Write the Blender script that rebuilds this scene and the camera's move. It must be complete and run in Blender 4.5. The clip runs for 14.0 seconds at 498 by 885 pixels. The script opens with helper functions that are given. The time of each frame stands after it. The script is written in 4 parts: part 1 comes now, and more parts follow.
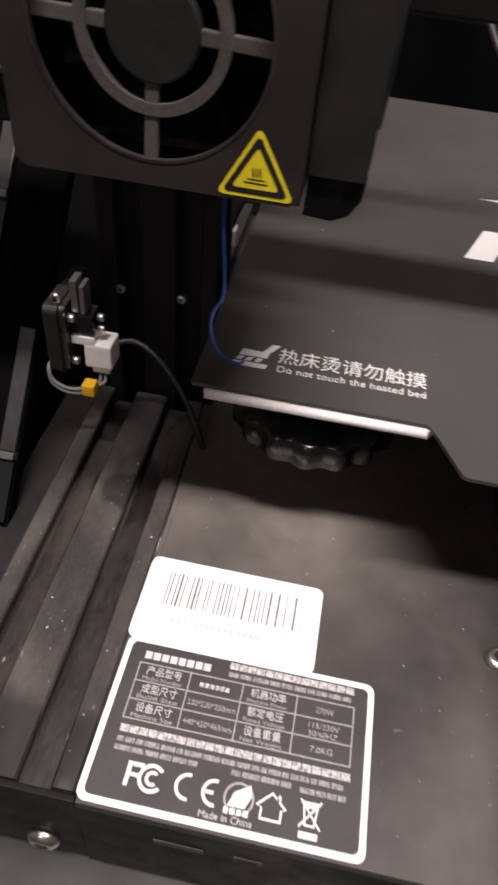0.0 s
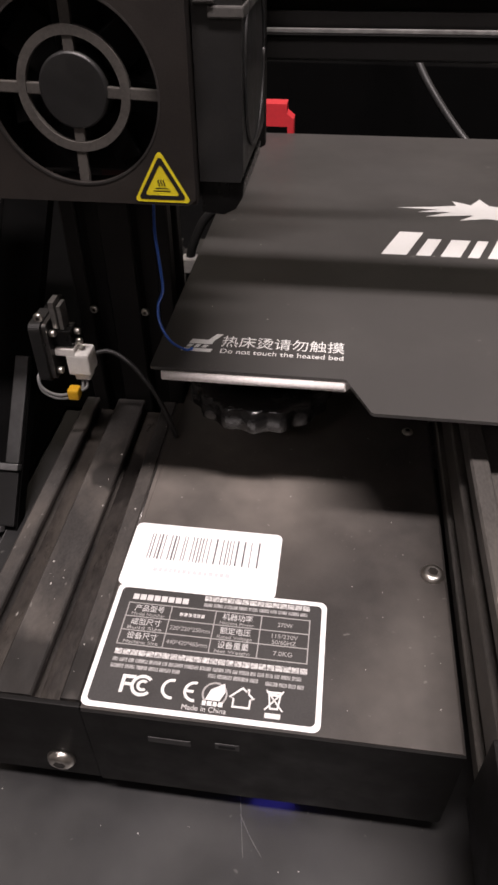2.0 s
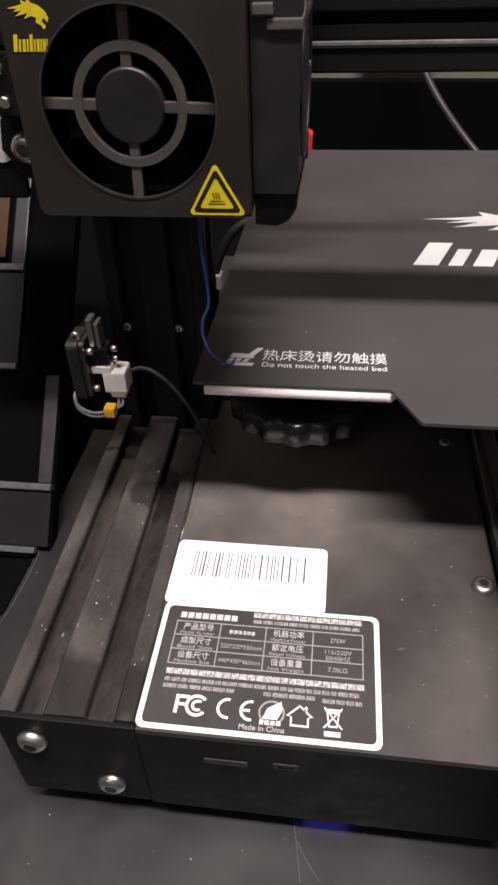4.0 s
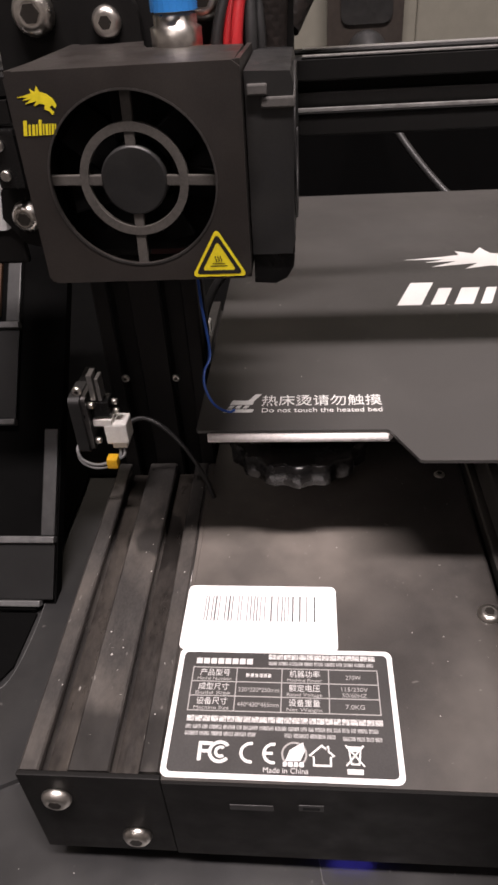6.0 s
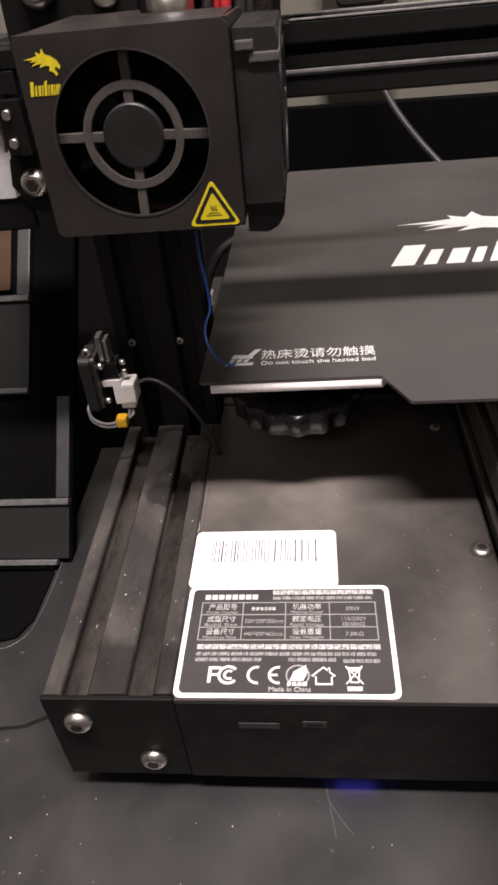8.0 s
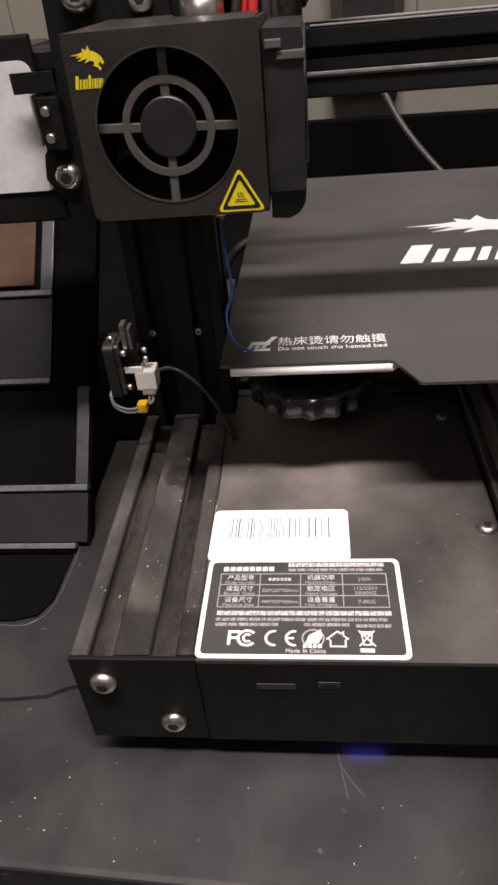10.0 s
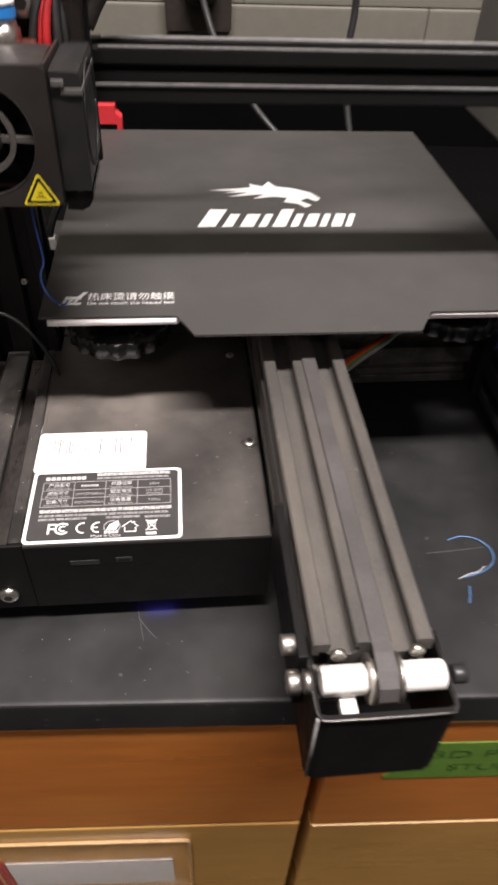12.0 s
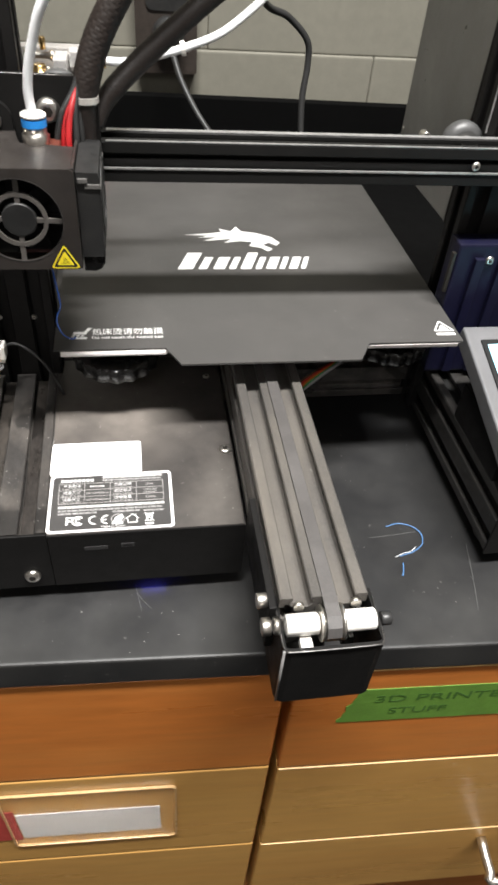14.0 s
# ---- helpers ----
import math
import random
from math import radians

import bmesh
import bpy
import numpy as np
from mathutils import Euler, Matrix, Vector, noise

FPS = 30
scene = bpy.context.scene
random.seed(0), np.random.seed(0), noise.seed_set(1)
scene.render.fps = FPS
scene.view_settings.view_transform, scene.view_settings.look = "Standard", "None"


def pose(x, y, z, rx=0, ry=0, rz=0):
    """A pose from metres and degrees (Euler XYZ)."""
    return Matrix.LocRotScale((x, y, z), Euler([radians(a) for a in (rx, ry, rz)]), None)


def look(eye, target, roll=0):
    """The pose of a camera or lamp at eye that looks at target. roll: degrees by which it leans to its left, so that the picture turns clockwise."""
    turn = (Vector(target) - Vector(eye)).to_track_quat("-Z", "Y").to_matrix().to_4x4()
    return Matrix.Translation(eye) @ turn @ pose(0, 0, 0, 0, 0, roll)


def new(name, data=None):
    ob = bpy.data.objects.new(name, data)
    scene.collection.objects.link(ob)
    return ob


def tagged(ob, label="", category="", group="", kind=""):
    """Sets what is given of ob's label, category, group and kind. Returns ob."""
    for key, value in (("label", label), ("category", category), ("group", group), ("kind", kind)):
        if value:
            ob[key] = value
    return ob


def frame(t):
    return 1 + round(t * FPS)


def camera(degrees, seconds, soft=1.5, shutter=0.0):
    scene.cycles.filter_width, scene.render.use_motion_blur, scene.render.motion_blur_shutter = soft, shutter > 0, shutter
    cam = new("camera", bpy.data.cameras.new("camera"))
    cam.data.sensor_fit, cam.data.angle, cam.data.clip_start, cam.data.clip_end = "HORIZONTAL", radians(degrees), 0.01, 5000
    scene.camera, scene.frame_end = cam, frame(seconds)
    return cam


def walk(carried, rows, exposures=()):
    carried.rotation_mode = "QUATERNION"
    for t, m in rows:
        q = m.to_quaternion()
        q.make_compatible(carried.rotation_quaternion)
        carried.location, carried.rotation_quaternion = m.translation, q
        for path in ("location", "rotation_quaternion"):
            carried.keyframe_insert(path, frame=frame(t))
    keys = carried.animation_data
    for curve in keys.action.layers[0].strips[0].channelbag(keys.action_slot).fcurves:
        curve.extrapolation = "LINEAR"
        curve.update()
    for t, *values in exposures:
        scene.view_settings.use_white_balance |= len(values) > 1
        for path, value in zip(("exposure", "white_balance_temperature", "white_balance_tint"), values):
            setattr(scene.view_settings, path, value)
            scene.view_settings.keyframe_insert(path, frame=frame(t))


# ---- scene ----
# The printer stands on a black bench; millimetres are used below and turned into metres by MM.
MM = 0.001
cam = camera(40.34, 14.0, soft=2.8, shutter=0.5)
# seconds, x, y, z in metres, yaw to the left, pitch up, roll
ROWS = [
    (0.0, 0.0734, -0.0448, 0.2157, 5.944, -44.410, 6.609),
    (0.5, 0.0834, -0.0563, 0.2217, 4.515, -43.713, 4.822),
    (1.0, 0.0876, -0.0608, 0.2288, 6.081, -43.326, 4.684),
    (1.5, 0.0928, -0.0715, 0.2220, 9.118, -42.375, 0.331),
    (2.0, 0.0981, -0.0854, 0.2232, 7.959, -40.246, -0.673),
    (2.5, 0.0897, -0.0808, 0.2216, 8.541, -40.428, 0.010),
    (3.0, 0.0886, -0.0863, 0.2211, 8.222, -39.728, 0.311),
    (3.2, 0.0865, -0.0858, 0.2214, 8.240, -39.553, -0.095),
    (5.3, 0.0851, -0.0947, 0.2210, 6.944, -36.510, -4.888),
    (5.5, 0.0848, -0.0968, 0.2217, 6.249, -36.153, -4.784),
    (6.0, 0.0793, -0.0897, 0.2280, 6.274, -35.923, -4.028),
    (6.5, 0.0823, -0.0888, 0.2267, 5.860, -36.613, -4.098),
    (7.0, 0.0874, -0.0975, 0.2273, 5.850, -35.985, -4.808),
    (7.5, 0.0869, -0.1061, 0.2262, 6.636, -35.909, -5.840),
    (8.0, 0.0831, -0.1081, 0.2236, 7.396, -36.452, -6.145),
    (8.5, 0.0804, -0.1103, 0.2208, 7.588, -36.715, -6.232),
    (8.7, 0.0804, -0.1119, 0.2195, 7.885, -36.308, -5.943),
    (10.8, 0.0773, -0.1301, 0.2255, 5.982, -35.063, -4.807),
    (11.0, 0.0860, -0.1306, 0.2296, 4.925, -36.679, -4.987),
    (11.5, 0.0997, -0.1455, 0.2387, 0.157, -36.825, -2.498),
    (12.0, 0.1076, -0.1781, 0.2692, -6.859, -42.445, 2.741),
    (12.5, 0.1053, -0.2138, 0.3158, -8.846, -42.717, 3.662),
    (13.0, 0.0914, -0.2368, 0.3190, -9.658, -42.181, 3.638),
    (13.5, 0.0877, -0.2362, 0.3245, -10.101, -41.008, 4.027),
    (14.0, 0.0919, -0.2291, 0.3209, -11.447, -42.077, 5.195),
]
EXPOSURES = [(0.0, -0.15, 6500, 10), (3.0, -0.15, 6500, 10), (5.5, 0.1, 6500, 10), (7.5, 0.15, 6500, 10), (11.0, 0.12, 6500, 10), (11.5, 0.15, 6500, 8),
             (12.0, 0.32, 6400, 6), (12.5, 0.6, 6250, 3), (13.0, 0.84, 6150, -2), (14.0, 0.86, 6150, -3)]
walk(cam, [(t, pose(x, y, z, 90 + pitch, 0, yaw) @ pose(0, 0, 0, 0, 0, roll)) for t, x, y, z, yaw, pitch, roll in ROWS], EXPOSURES)

# ---- light: one long ceiling fixture over the bench, and the room's bounced light ----
world = bpy.data.worlds.new("room_light")
world.use_nodes = True
world.node_tree.nodes["Background"].inputs[0].default_value = (1.0, 0.93, 0.85, 1)
world.node_tree.nodes["Background"].inputs[1].default_value = 0.01
scene.world = world


def area_lamp(name, eye, target, wide, deep, watts, colour):
    data = bpy.data.lights.new(name, "AREA")
    data.shape, data.size, data.size_y, data.energy, data.color = "RECTANGLE", wide, deep, watts, colour
    ob = new(name, data)
    ob.matrix_world = look(eye, target)
    return ob


area_lamp("ceiling_fixture_light", (0.25, -0.42, 2.02), (0.25, -0.42, 0), 1.2, 0.16, 90, (1.0, 0.88, 0.87))
# added fill lamp, out of view, to feed the room's bounced light
area_lamp("far_fill_light", (-0.6, -2.2, 2.02), (-0.6, -2.2, 0), 1.2, 0.3, 12, (1.0, 0.88, 0.87))

# ---- materials ----
def shader(name, base, rough=0.5, metal=0.0, spec=0.5, grain=0.0, grain_size=900.0, stain=0.0, stain_size=25.0,
           stain_colour=None, bump=0.0, bump_size=1500.0, speck=0.0, speck_size=700.0, stretch=(1, 1, 1), emit=None, emit_power=0.0, blot=0.0, blot_size=30.0, patch_at=None, patch_colour=(0.2, 0.18, 0.16)):
    """A surface with fine grain, broad stains, dust specks and fine relief, at sizes per metre."""
    m = bpy.data.materials.new(name)
    m.use_nodes = True
    nt = m.node_tree
    nodes, links = nt.nodes, nt.links
    bsdf = nodes["Principled BSDF"]
    bsdf.inputs["Metallic"].default_value = metal
    bsdf.inputs["Specular IOR Level"].default_value = spec
    place = nodes.new("ShaderNodeTexCoord")
    mapping = nodes.new("ShaderNodeMapping")
    mapping.inputs["Scale"].default_value = stretch
    links.new(place.outputs["Object"], mapping.inputs[0])

    def noise_at(size, detail=3.0, rough_=0.6):
        n = nodes.new("ShaderNodeTexNoise")
        n.inputs["Scale"].default_value, n.inputs["Detail"].default_value, n.inputs["Roughness"].default_value = size, detail, rough_
        links.new(mapping.outputs[0], n.inputs["Vector"])
        return n.outputs["Fac"]

    def ramp(fac, a, b, lo, hi):
        r = nodes.new("ShaderNodeMapRange")
        r.inputs["From Min"].default_value, r.inputs["From Max"].default_value = a, b
        r.inputs["To Min"].default_value, r.inputs["To Max"].default_value = lo, hi
        links.new(fac, r.inputs["Value"])
        return r.outputs["Result"]

    def mix(fac, a, b):
        x = nodes.new("ShaderNodeMix")
        x.data_type = "RGBA"
        for k, v in ((0, fac), (6, a), (7, b)):
            if hasattr(v, "default_value"):
                links.new(v, x.inputs[k])
            elif k == 0:
                x.inputs[0].default_value = v
            else:
                x.inputs[k].default_value = (*v[:3], 1)
        return x.outputs[2]

    colour = tuple(base)
    if grain:
        dark, light = [c * (1 - grain) for c in base], [min(1, c * (1 + grain)) for c in base]
        colour = mix(ramp(noise_at(grain_size, 4), 0.3, 0.7, 0, 1), dark, light)
    if stain:
        colour = mix(ramp(noise_at(stain_size, 5, 0.65), 0.42, 0.72, 0, stain), colour, stain_colour or [c * 2.2 for c in base])
    if blot:
        colour = mix(ramp(noise_at(blot_size, 2, 0.5), 0.56, 0.60, 0, blot), colour, [c * 0.4 for c in base])
    if speck:
        colour = mix(ramp(noise_at(speck_size, 1, 0.4), 0.76, 0.80, 0, speck), colour, (0.45, 0.43, 0.40))
    # a second colour round a given point, broken by noise and fading outwards
    if patch_at:
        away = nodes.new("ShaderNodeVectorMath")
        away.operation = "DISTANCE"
        away.inputs[1].default_value = patch_at[:3]
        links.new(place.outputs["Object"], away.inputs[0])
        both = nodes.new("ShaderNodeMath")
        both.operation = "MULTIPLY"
        links.new(ramp(away.outputs["Value"], patch_at[3], patch_at[3] * 0.15, 0, 1), both.inputs[0])
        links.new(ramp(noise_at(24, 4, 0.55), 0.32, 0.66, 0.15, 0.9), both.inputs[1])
        colour = mix(both.outputs[0], colour, patch_colour)
    if hasattr(colour, "default_value"):
        links.new(colour, bsdf.inputs["Base Color"])
    else:
        bsdf.inputs["Base Color"].default_value = (*colour[:3], 1)
    if grain or stain:
        links.new(ramp(noise_at(stain_size * 2.3, 4), 0.3, 0.7, max(0.02, rough - 0.09), min(1, rough + 0.09)), bsdf.inputs["Roughness"])
    else:
        bsdf.inputs["Roughness"].default_value = rough
    if bump:
        b = nodes.new("ShaderNodeBump")
        b.inputs["Strength"].default_value, b.inputs["Distance"].default_value = bump, 0.0002
        links.new(noise_at(bump_size, 3), b.inputs["Height"])
        links.new(b.outputs[0], bsdf.inputs["Normal"])
    if emit:
        bsdf.inputs["Emission Color"].default_value = (*emit, 1)
        bsdf.inputs["Emission Strength"].default_value = emit_power
    return m


ANODISED = shader("black anodised aluminium", (0.026, 0.025, 0.024), 0.42, 0.3, 0.5, 0.25, 1800, 0.3, 60, (0.08, 0.072, 0.065), 0.12, 2500, 0.3, 520)
DUSTY_RAIL = shader("dusty black anodised rail", (0.045, 0.042, 0.040), 0.40, 0.2, 0.5, 0.25, 1500, 0.75, 55, (0.128, 0.114, 0.101), 0.15, 2200, 0.22, 520, (1, 0.5, 1), blot=0.8, blot_size=48)
DUSTY_CENTRE = shader("dusty brown-black rail", (0.074, 0.069, 0.064), 0.42, 0.15, 0.5, 0.25, 1500, 0.7, 40, (0.150, 0.135, 0.116), 0.15, 2200, 0.2, 520, (1, 0.35, 1))
EDGE = shader("worn aluminium edge", (0.125, 0.12, 0.117), 0.35, 0.9, 0.5, 0.2, 900, 0.3, 90)
STEEL_BLACK = shader("black powder-coated steel", (0.040, 0.0365, 0.034), 0.42, 0.0, 0.5, 0.14, 2600, 0.8, 14, (0.108, 0.097, 0.087), 0.2, 3200, 0.16, 430, patch_at=(0.064, 0.092, 0.0525, 0.066), patch_colour=(0.21, 0.186, 0.165))
# darker copy of the black steel: the shade of front faces is in the colour
STEEL_FRONT = shader("black steel with shade in its colour", (0.0072, 0.0069, 0.0067), 0.55, 0.0, 0.14, 0.2, 2600, 0.25, 40, (0.015, 0.014, 0.013), 0.2, 3200)
PLASTIC = shader("black moulded plastic", (0.0115, 0.0115, 0.0115), 0.45, 0.0, 0.5, 0.2, 1600, 0.25, 70, (0.05, 0.047, 0.043), 0.2, 3000)
GLOSS_BLACK = shader("glossy black plastic", (0.0045, 0.0045, 0.0045), 0.24, 0.0, 0.5, 0.1, 1500, 0.2, 80)
SHROUD = shader("black sheet-metal shroud", (0.0195, 0.0166, 0.0150), 0.46, 0.1, 0.45, 0.2, 2000, 0.4, 45, (0.048, 0.041, 0.036), 0.2, 2600)
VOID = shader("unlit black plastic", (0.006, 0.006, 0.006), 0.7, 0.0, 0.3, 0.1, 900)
MAT = shader("black magnetic bed mat", (0.054, 0.052, 0.050), 0.45, 0.0, 0.38, 0.15, 2400, 0.45, 11, (0.088, 0.083, 0.079), 0.25, 4200, 0.12, 300)
PRINT_WHITE = shader("white screen print", (0.72, 0.72, 0.70), 0.6, 0, 0.4, 0.08, 1500)
PRINT_GREY = shader("grey screen print", (0.36, 0.35, 0.34), 0.6, 0, 0.4, 0.1, 1500)
LABEL_WHITE = shader("white paper label", (0.86, 0.85, 0.84), 0.55, 0, 0.4, 0.03, 800)
LABEL_BLACK = shader("black label film", (0.045, 0.043, 0.042), 0.45, 0, 0.45, 0.12, 1500, 0.2, 40)
INK = shader("black ink", (0.014, 0.013, 0.012), 0.6, 0, 0.3, 0.1, 900)
INK_FAINT = shader("faint grey ink", (0.55, 0.55, 0.57), 0.6, 0, 0.3, 0.1, 900)
YELLOW = shader("yellow print", (0.72, 0.60, 0.02), 0.5, 0, 0.4, 0.1, 900)
YELLOW_TIE = shader("yellow plastic", (0.75, 0.42, 0.02), 0.4, 0, 0.5, 0.1, 900)
BARE_EDGE = shader("bare aluminium plate edge", (0.78, 0.74, 0.72), 0.5, 0.0, 0.5, 0.1, 900)
STEEL = shader("zinc-plated screw steel", (0.66, 0.63, 0.58), 0.34, 1.0, 0.5, 0.15, 700)
STEEL_DARK = shader("dark screw socket", (0.05, 0.045, 0.04), 0.5, 0.8, 0.5, 0.1, 900)
BRASS = shader("brass fitting", (0.62, 0.44, 0.20), 0.28, 1.0, 0.5, 0.15, 700)
COPPER = shader("reddish anodised heatsink", (0.27, 0.085, 0.06), 0.35, 0.7, 0.5, 0.15, 700)
WHITE_PLASTIC = shader("white nylon", (0.80, 0.78, 0.74), 0.42, 0, 0.5, 0.06, 700)
PTFE = shader("white translucent tube", (0.82, 0.83, 0.84), 0.32, 0, 0.5, 0.04, 500)
BLUE_CLIP = shader("blue plastic clip", (0.03, 0.22, 0.62), 0.4, 0, 0.5, 0.08, 700)
BLUE_FILAMENT = shader("blue filament", (0.03, 0.12, 0.55), 0.4, 0, 0.5, 0.1, 700)
RED = shader("red silicone", (0.42, 0.018, 0.022), 0.4, 0, 0.5, 0.1, 900)
BELT = shader("black rubber belt", (0.066, 0.062, 0.060), 0.45, 0, 0.4, 0.2, 1500, 0.3, 60)
RUBBER = shader("black cable rubber", (0.022, 0.022, 0.022), 0.45, 0, 0.5, 0.15, 900)
GREY_WIRE = shader("grey wire", (0.20, 0.20, 0.20), 0.45, 0, 0.5, 0.1, 900)
LOOM = shader("braided cable sleeve", (0.016, 0.0115, 0.0095), 0.55, 0, 0.4, 0.5, 1400, 0, 60, None, 0.4, 1600)
SLOT_DUST = shader("greasy dust in the rail slot", (0.024, 0.021, 0.019), 0.32, 0.0, 0.5, 0.4, 700, 0.85, 48, (0.080, 0.069, 0.058), 0.6, 900, 0.5, 420, (1, 0.4, 1), blot=0.85, blot_size=60)
CARD_GREY = shader("grey card behind plastic", (0.56, 0.54, 0.53), 0.6, 0, 0.4, 0.06, 300)
CARD_RED = shader("faded red card", (0.34, 0.045, 0.035), 0.6, 0, 0.4, 0.1, 300)
BENCH = shader("black laminate", (0.016, 0.016, 0.0165), 0.36, 0.0, 0.5, 0.15, 1800, 0.65, 11, (0.046, 0.045, 0.043), 0.12, 2600, 0.12, 260)
WOOD_GOLD = shader("golden varnished oak", (0.46, 0.26, 0.075), 0.32, 0, 0.5, 0.09, 120, 0.45, 12, (0.40, 0.19, 0.05), 0.15, 500, 0, 700, (0.15, 1, 1))
WOOD = shader("varnished oak", (0.45, 0.150, 0.030), 0.34, 0, 0.5, 0.12, 120, 0.5, 14, (0.50, 0.24, 0.065), 0.15, 500, 0, 700, (0.15, 1, 1))
WOOD_LIGHT = shader("varnished oak edge highlight", (0.62, 0.40, 0.17), 0.4, 0, 0.5, 0.15, 160)
TAPE = shader("green painter's tape", (0.10, 0.20, 0.028), 0.6, 0, 0.4, 0.12, 800, 0.2, 60)
WALL = shader("painted block wall", (0.176, 0.168, 0.137), 0.7, 0, 0.4, 0.06, 90, 0.2, 6, (0.135, 0.133, 0.108), 0.4, 260)
DARK_PANEL = shader("dark panel", (0.006, 0.006, 0.006), 0.85, 0, 0.1, 0.2, 300)
ROOM = shader("room paint", (0.32, 0.30, 0.28), 0.8, 0, 0.3, 0.05, 40)
PSU_METAL = shader("grey coated steel", (0.21, 0.205, 0.19), 0.36, 0.5, 0.5, 0.12, 1200, 0.25, 18)
GREY_PLASTIC = shader("grey painted panel", (0.125, 0.125, 0.13), 0.42, 0.1, 0.5, 0.08, 1500, 0.15, 30)
SCREEN = shader("lit display", (0.2, 0.5, 0.6), 0.2, 0, 0.5, emit=(0.55, 0.85, 1.0), emit_power=1.6)
NAVY = shader("navy plastic", (0.004, 0.004, 0.016), 0.5, 0, 0.25, 0.15, 900, 0.2, 50)
LED = shader("blue indicator", (0.05, 0.05, 0.4), 0.3, 0, 0.5, emit=(0.12, 0.10, 1.0), emit_power=4.5)
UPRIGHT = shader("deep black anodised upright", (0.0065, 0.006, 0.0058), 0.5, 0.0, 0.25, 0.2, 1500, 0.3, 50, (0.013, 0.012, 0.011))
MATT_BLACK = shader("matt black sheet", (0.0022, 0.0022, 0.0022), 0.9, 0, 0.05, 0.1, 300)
WHEEL = shader("dull grey wheel", (0.06, 0.06, 0.06), 0.45, 0, 0.5, 0.1, 600)
PALE_PLASTIC = shader("pale plastic frame", (0.44, 0.29, 0.14), 0.3, 0, 0.5, 0.06, 300)
CLEAR = shader("clear plastic", (0.95, 0.93, 0.90), 0.12, 0, 0.5)
CLEAR.node_tree.nodes["Principled BSDF"].inputs["Transmission Weight"].default_value = 1.0
RAINBOW = [shader("ribbon " + n, c, 0.5, 0, 0.4, 0.08, 900) for n, c in
           (("brown", (0.10, 0.04, 0.02)), ("red", (0.5, 0.03, 0.02)), ("orange", (0.6, 0.14, 0.02)), ("green", (0.05, 0.25, 0.07)), ("grey", (0.3, 0.3, 0.3)))]


# ---- shapes, in millimetres ----
def fill(bm, verts, faces):
    vs = [bm.verts.new(v) for v in verts]
    return [bm.faces.new([vs[i] for i in f]) for f in faces], vs


def box(bm, x0, x1, y0, y1, z0, z1, bev=0.5, seg=2, m=None):
    t = bmesh.new()
    bmesh.ops.create_cube(t, size=1)
    for v in t.verts:
        v.co = ((x0 + x1) / 2 + v.co.x * (x1 - x0), (y0 + y1) / 2 + v.co.y * (y1 - y0), (z0 + z1) / 2 + v.co.z * (z1 - z0))
    if bev:
        bmesh.ops.bevel(t, geom=t.edges[:], offset=bev, segments=seg, affect="EDGES", profile=0.6)
    join(bm, t, m)
    return bm


def join(bm, t, m=None):
    if m is not None:
        t.transform(m)
    names = {}
    for v in t.verts:
        names[v] = bm.verts.new(v.co)
    for f in t.faces:
        g = bm.faces.new([names[v] for v in f.verts])
        g.smooth = f.smooth
    t.free()


AXIS = {"z": Matrix.Identity(4), "y": Matrix.Rotation(radians(-90), 4, "X"), "x": Matrix.Rotation(radians(90), 4, "Y")}


def lathe(bm, at, axis, rings, n=28, m=None):
    """A turned solid: rings of (radius, height) along the axis from the point at."""
    t = bmesh.new()
    loops = []
    for r, h in rings:
        loops.append([t.verts.new((r * math.cos(2 * math.pi * k / n), r * math.sin(2 * math.pi * k / n), h)) for k in range(n)])
    for a, b in zip(loops, loops[1:]):
        for k in range(n):
            f = t.faces.new((a[k], a[(k + 1) % n], b[(k + 1) % n], b[k]))
            f.smooth = True
    t.faces.new(loops[0][::-1])
    t.faces.new(loops[-1])
    t.transform(Matrix.Translation(at) @ AXIS[axis])
    join(bm, t, m)
    return bm


def cyl(bm, at, axis, r, h, n=28, bev=0.3):
    e = min(bev, r * 0.4, abs(h) * 0.4)
    s = 1 if h > 0 else -1
    return lathe(bm, at, axis, [(r - e, 0), (r, s * e), (r, h - s * e), (r - e, h)], n)


def prism(bm, outline, plane, d0, d1, m=None):
    """An outline in the plane xy, xz or yz, drawn out from d0 to d1 along the third axis."""
    put = {"xy": lambda a, b, d: (a, b, d), "xz": lambda a, b, d: (a, d, b), "yz": lambda a, b, d: (d, a, b)}[plane]
    t = bmesh.new()
    low, high = [t.verts.new(put(a, b, d0)) for a, b in outline], [t.verts.new(put(a, b, d1)) for a, b in outline]
    t.faces.new(low), t.faces.new(high[::-1])
    for k in range(len(outline)):
        t.faces.new((low[k], high[k], high[k - 1], low[k - 1]))
    bmesh.ops.recalc_face_normals(t, faces=t.faces[:])
    join(bm, t, m)
    return bm


def curve_points(pts, steps=8):
    """A smooth line through the points."""
    p = [Vector(q) for q in pts]
    p = [2 * p[0] - p[1], *p, 2 * p[-1] - p[-2]]
    out = []
    for a, b, c, d in zip(p, p[1:], p[2:], p[3:]):
        for k in range(steps):
            u = k / steps
            out.append(0.5 * (2 * b + (c - a) * u + (2 * a - 5 * b + 4 * c - d) * u * u + (3 * b - a - 3 * c + d) * u ** 3))
    return out + [p[-2]]


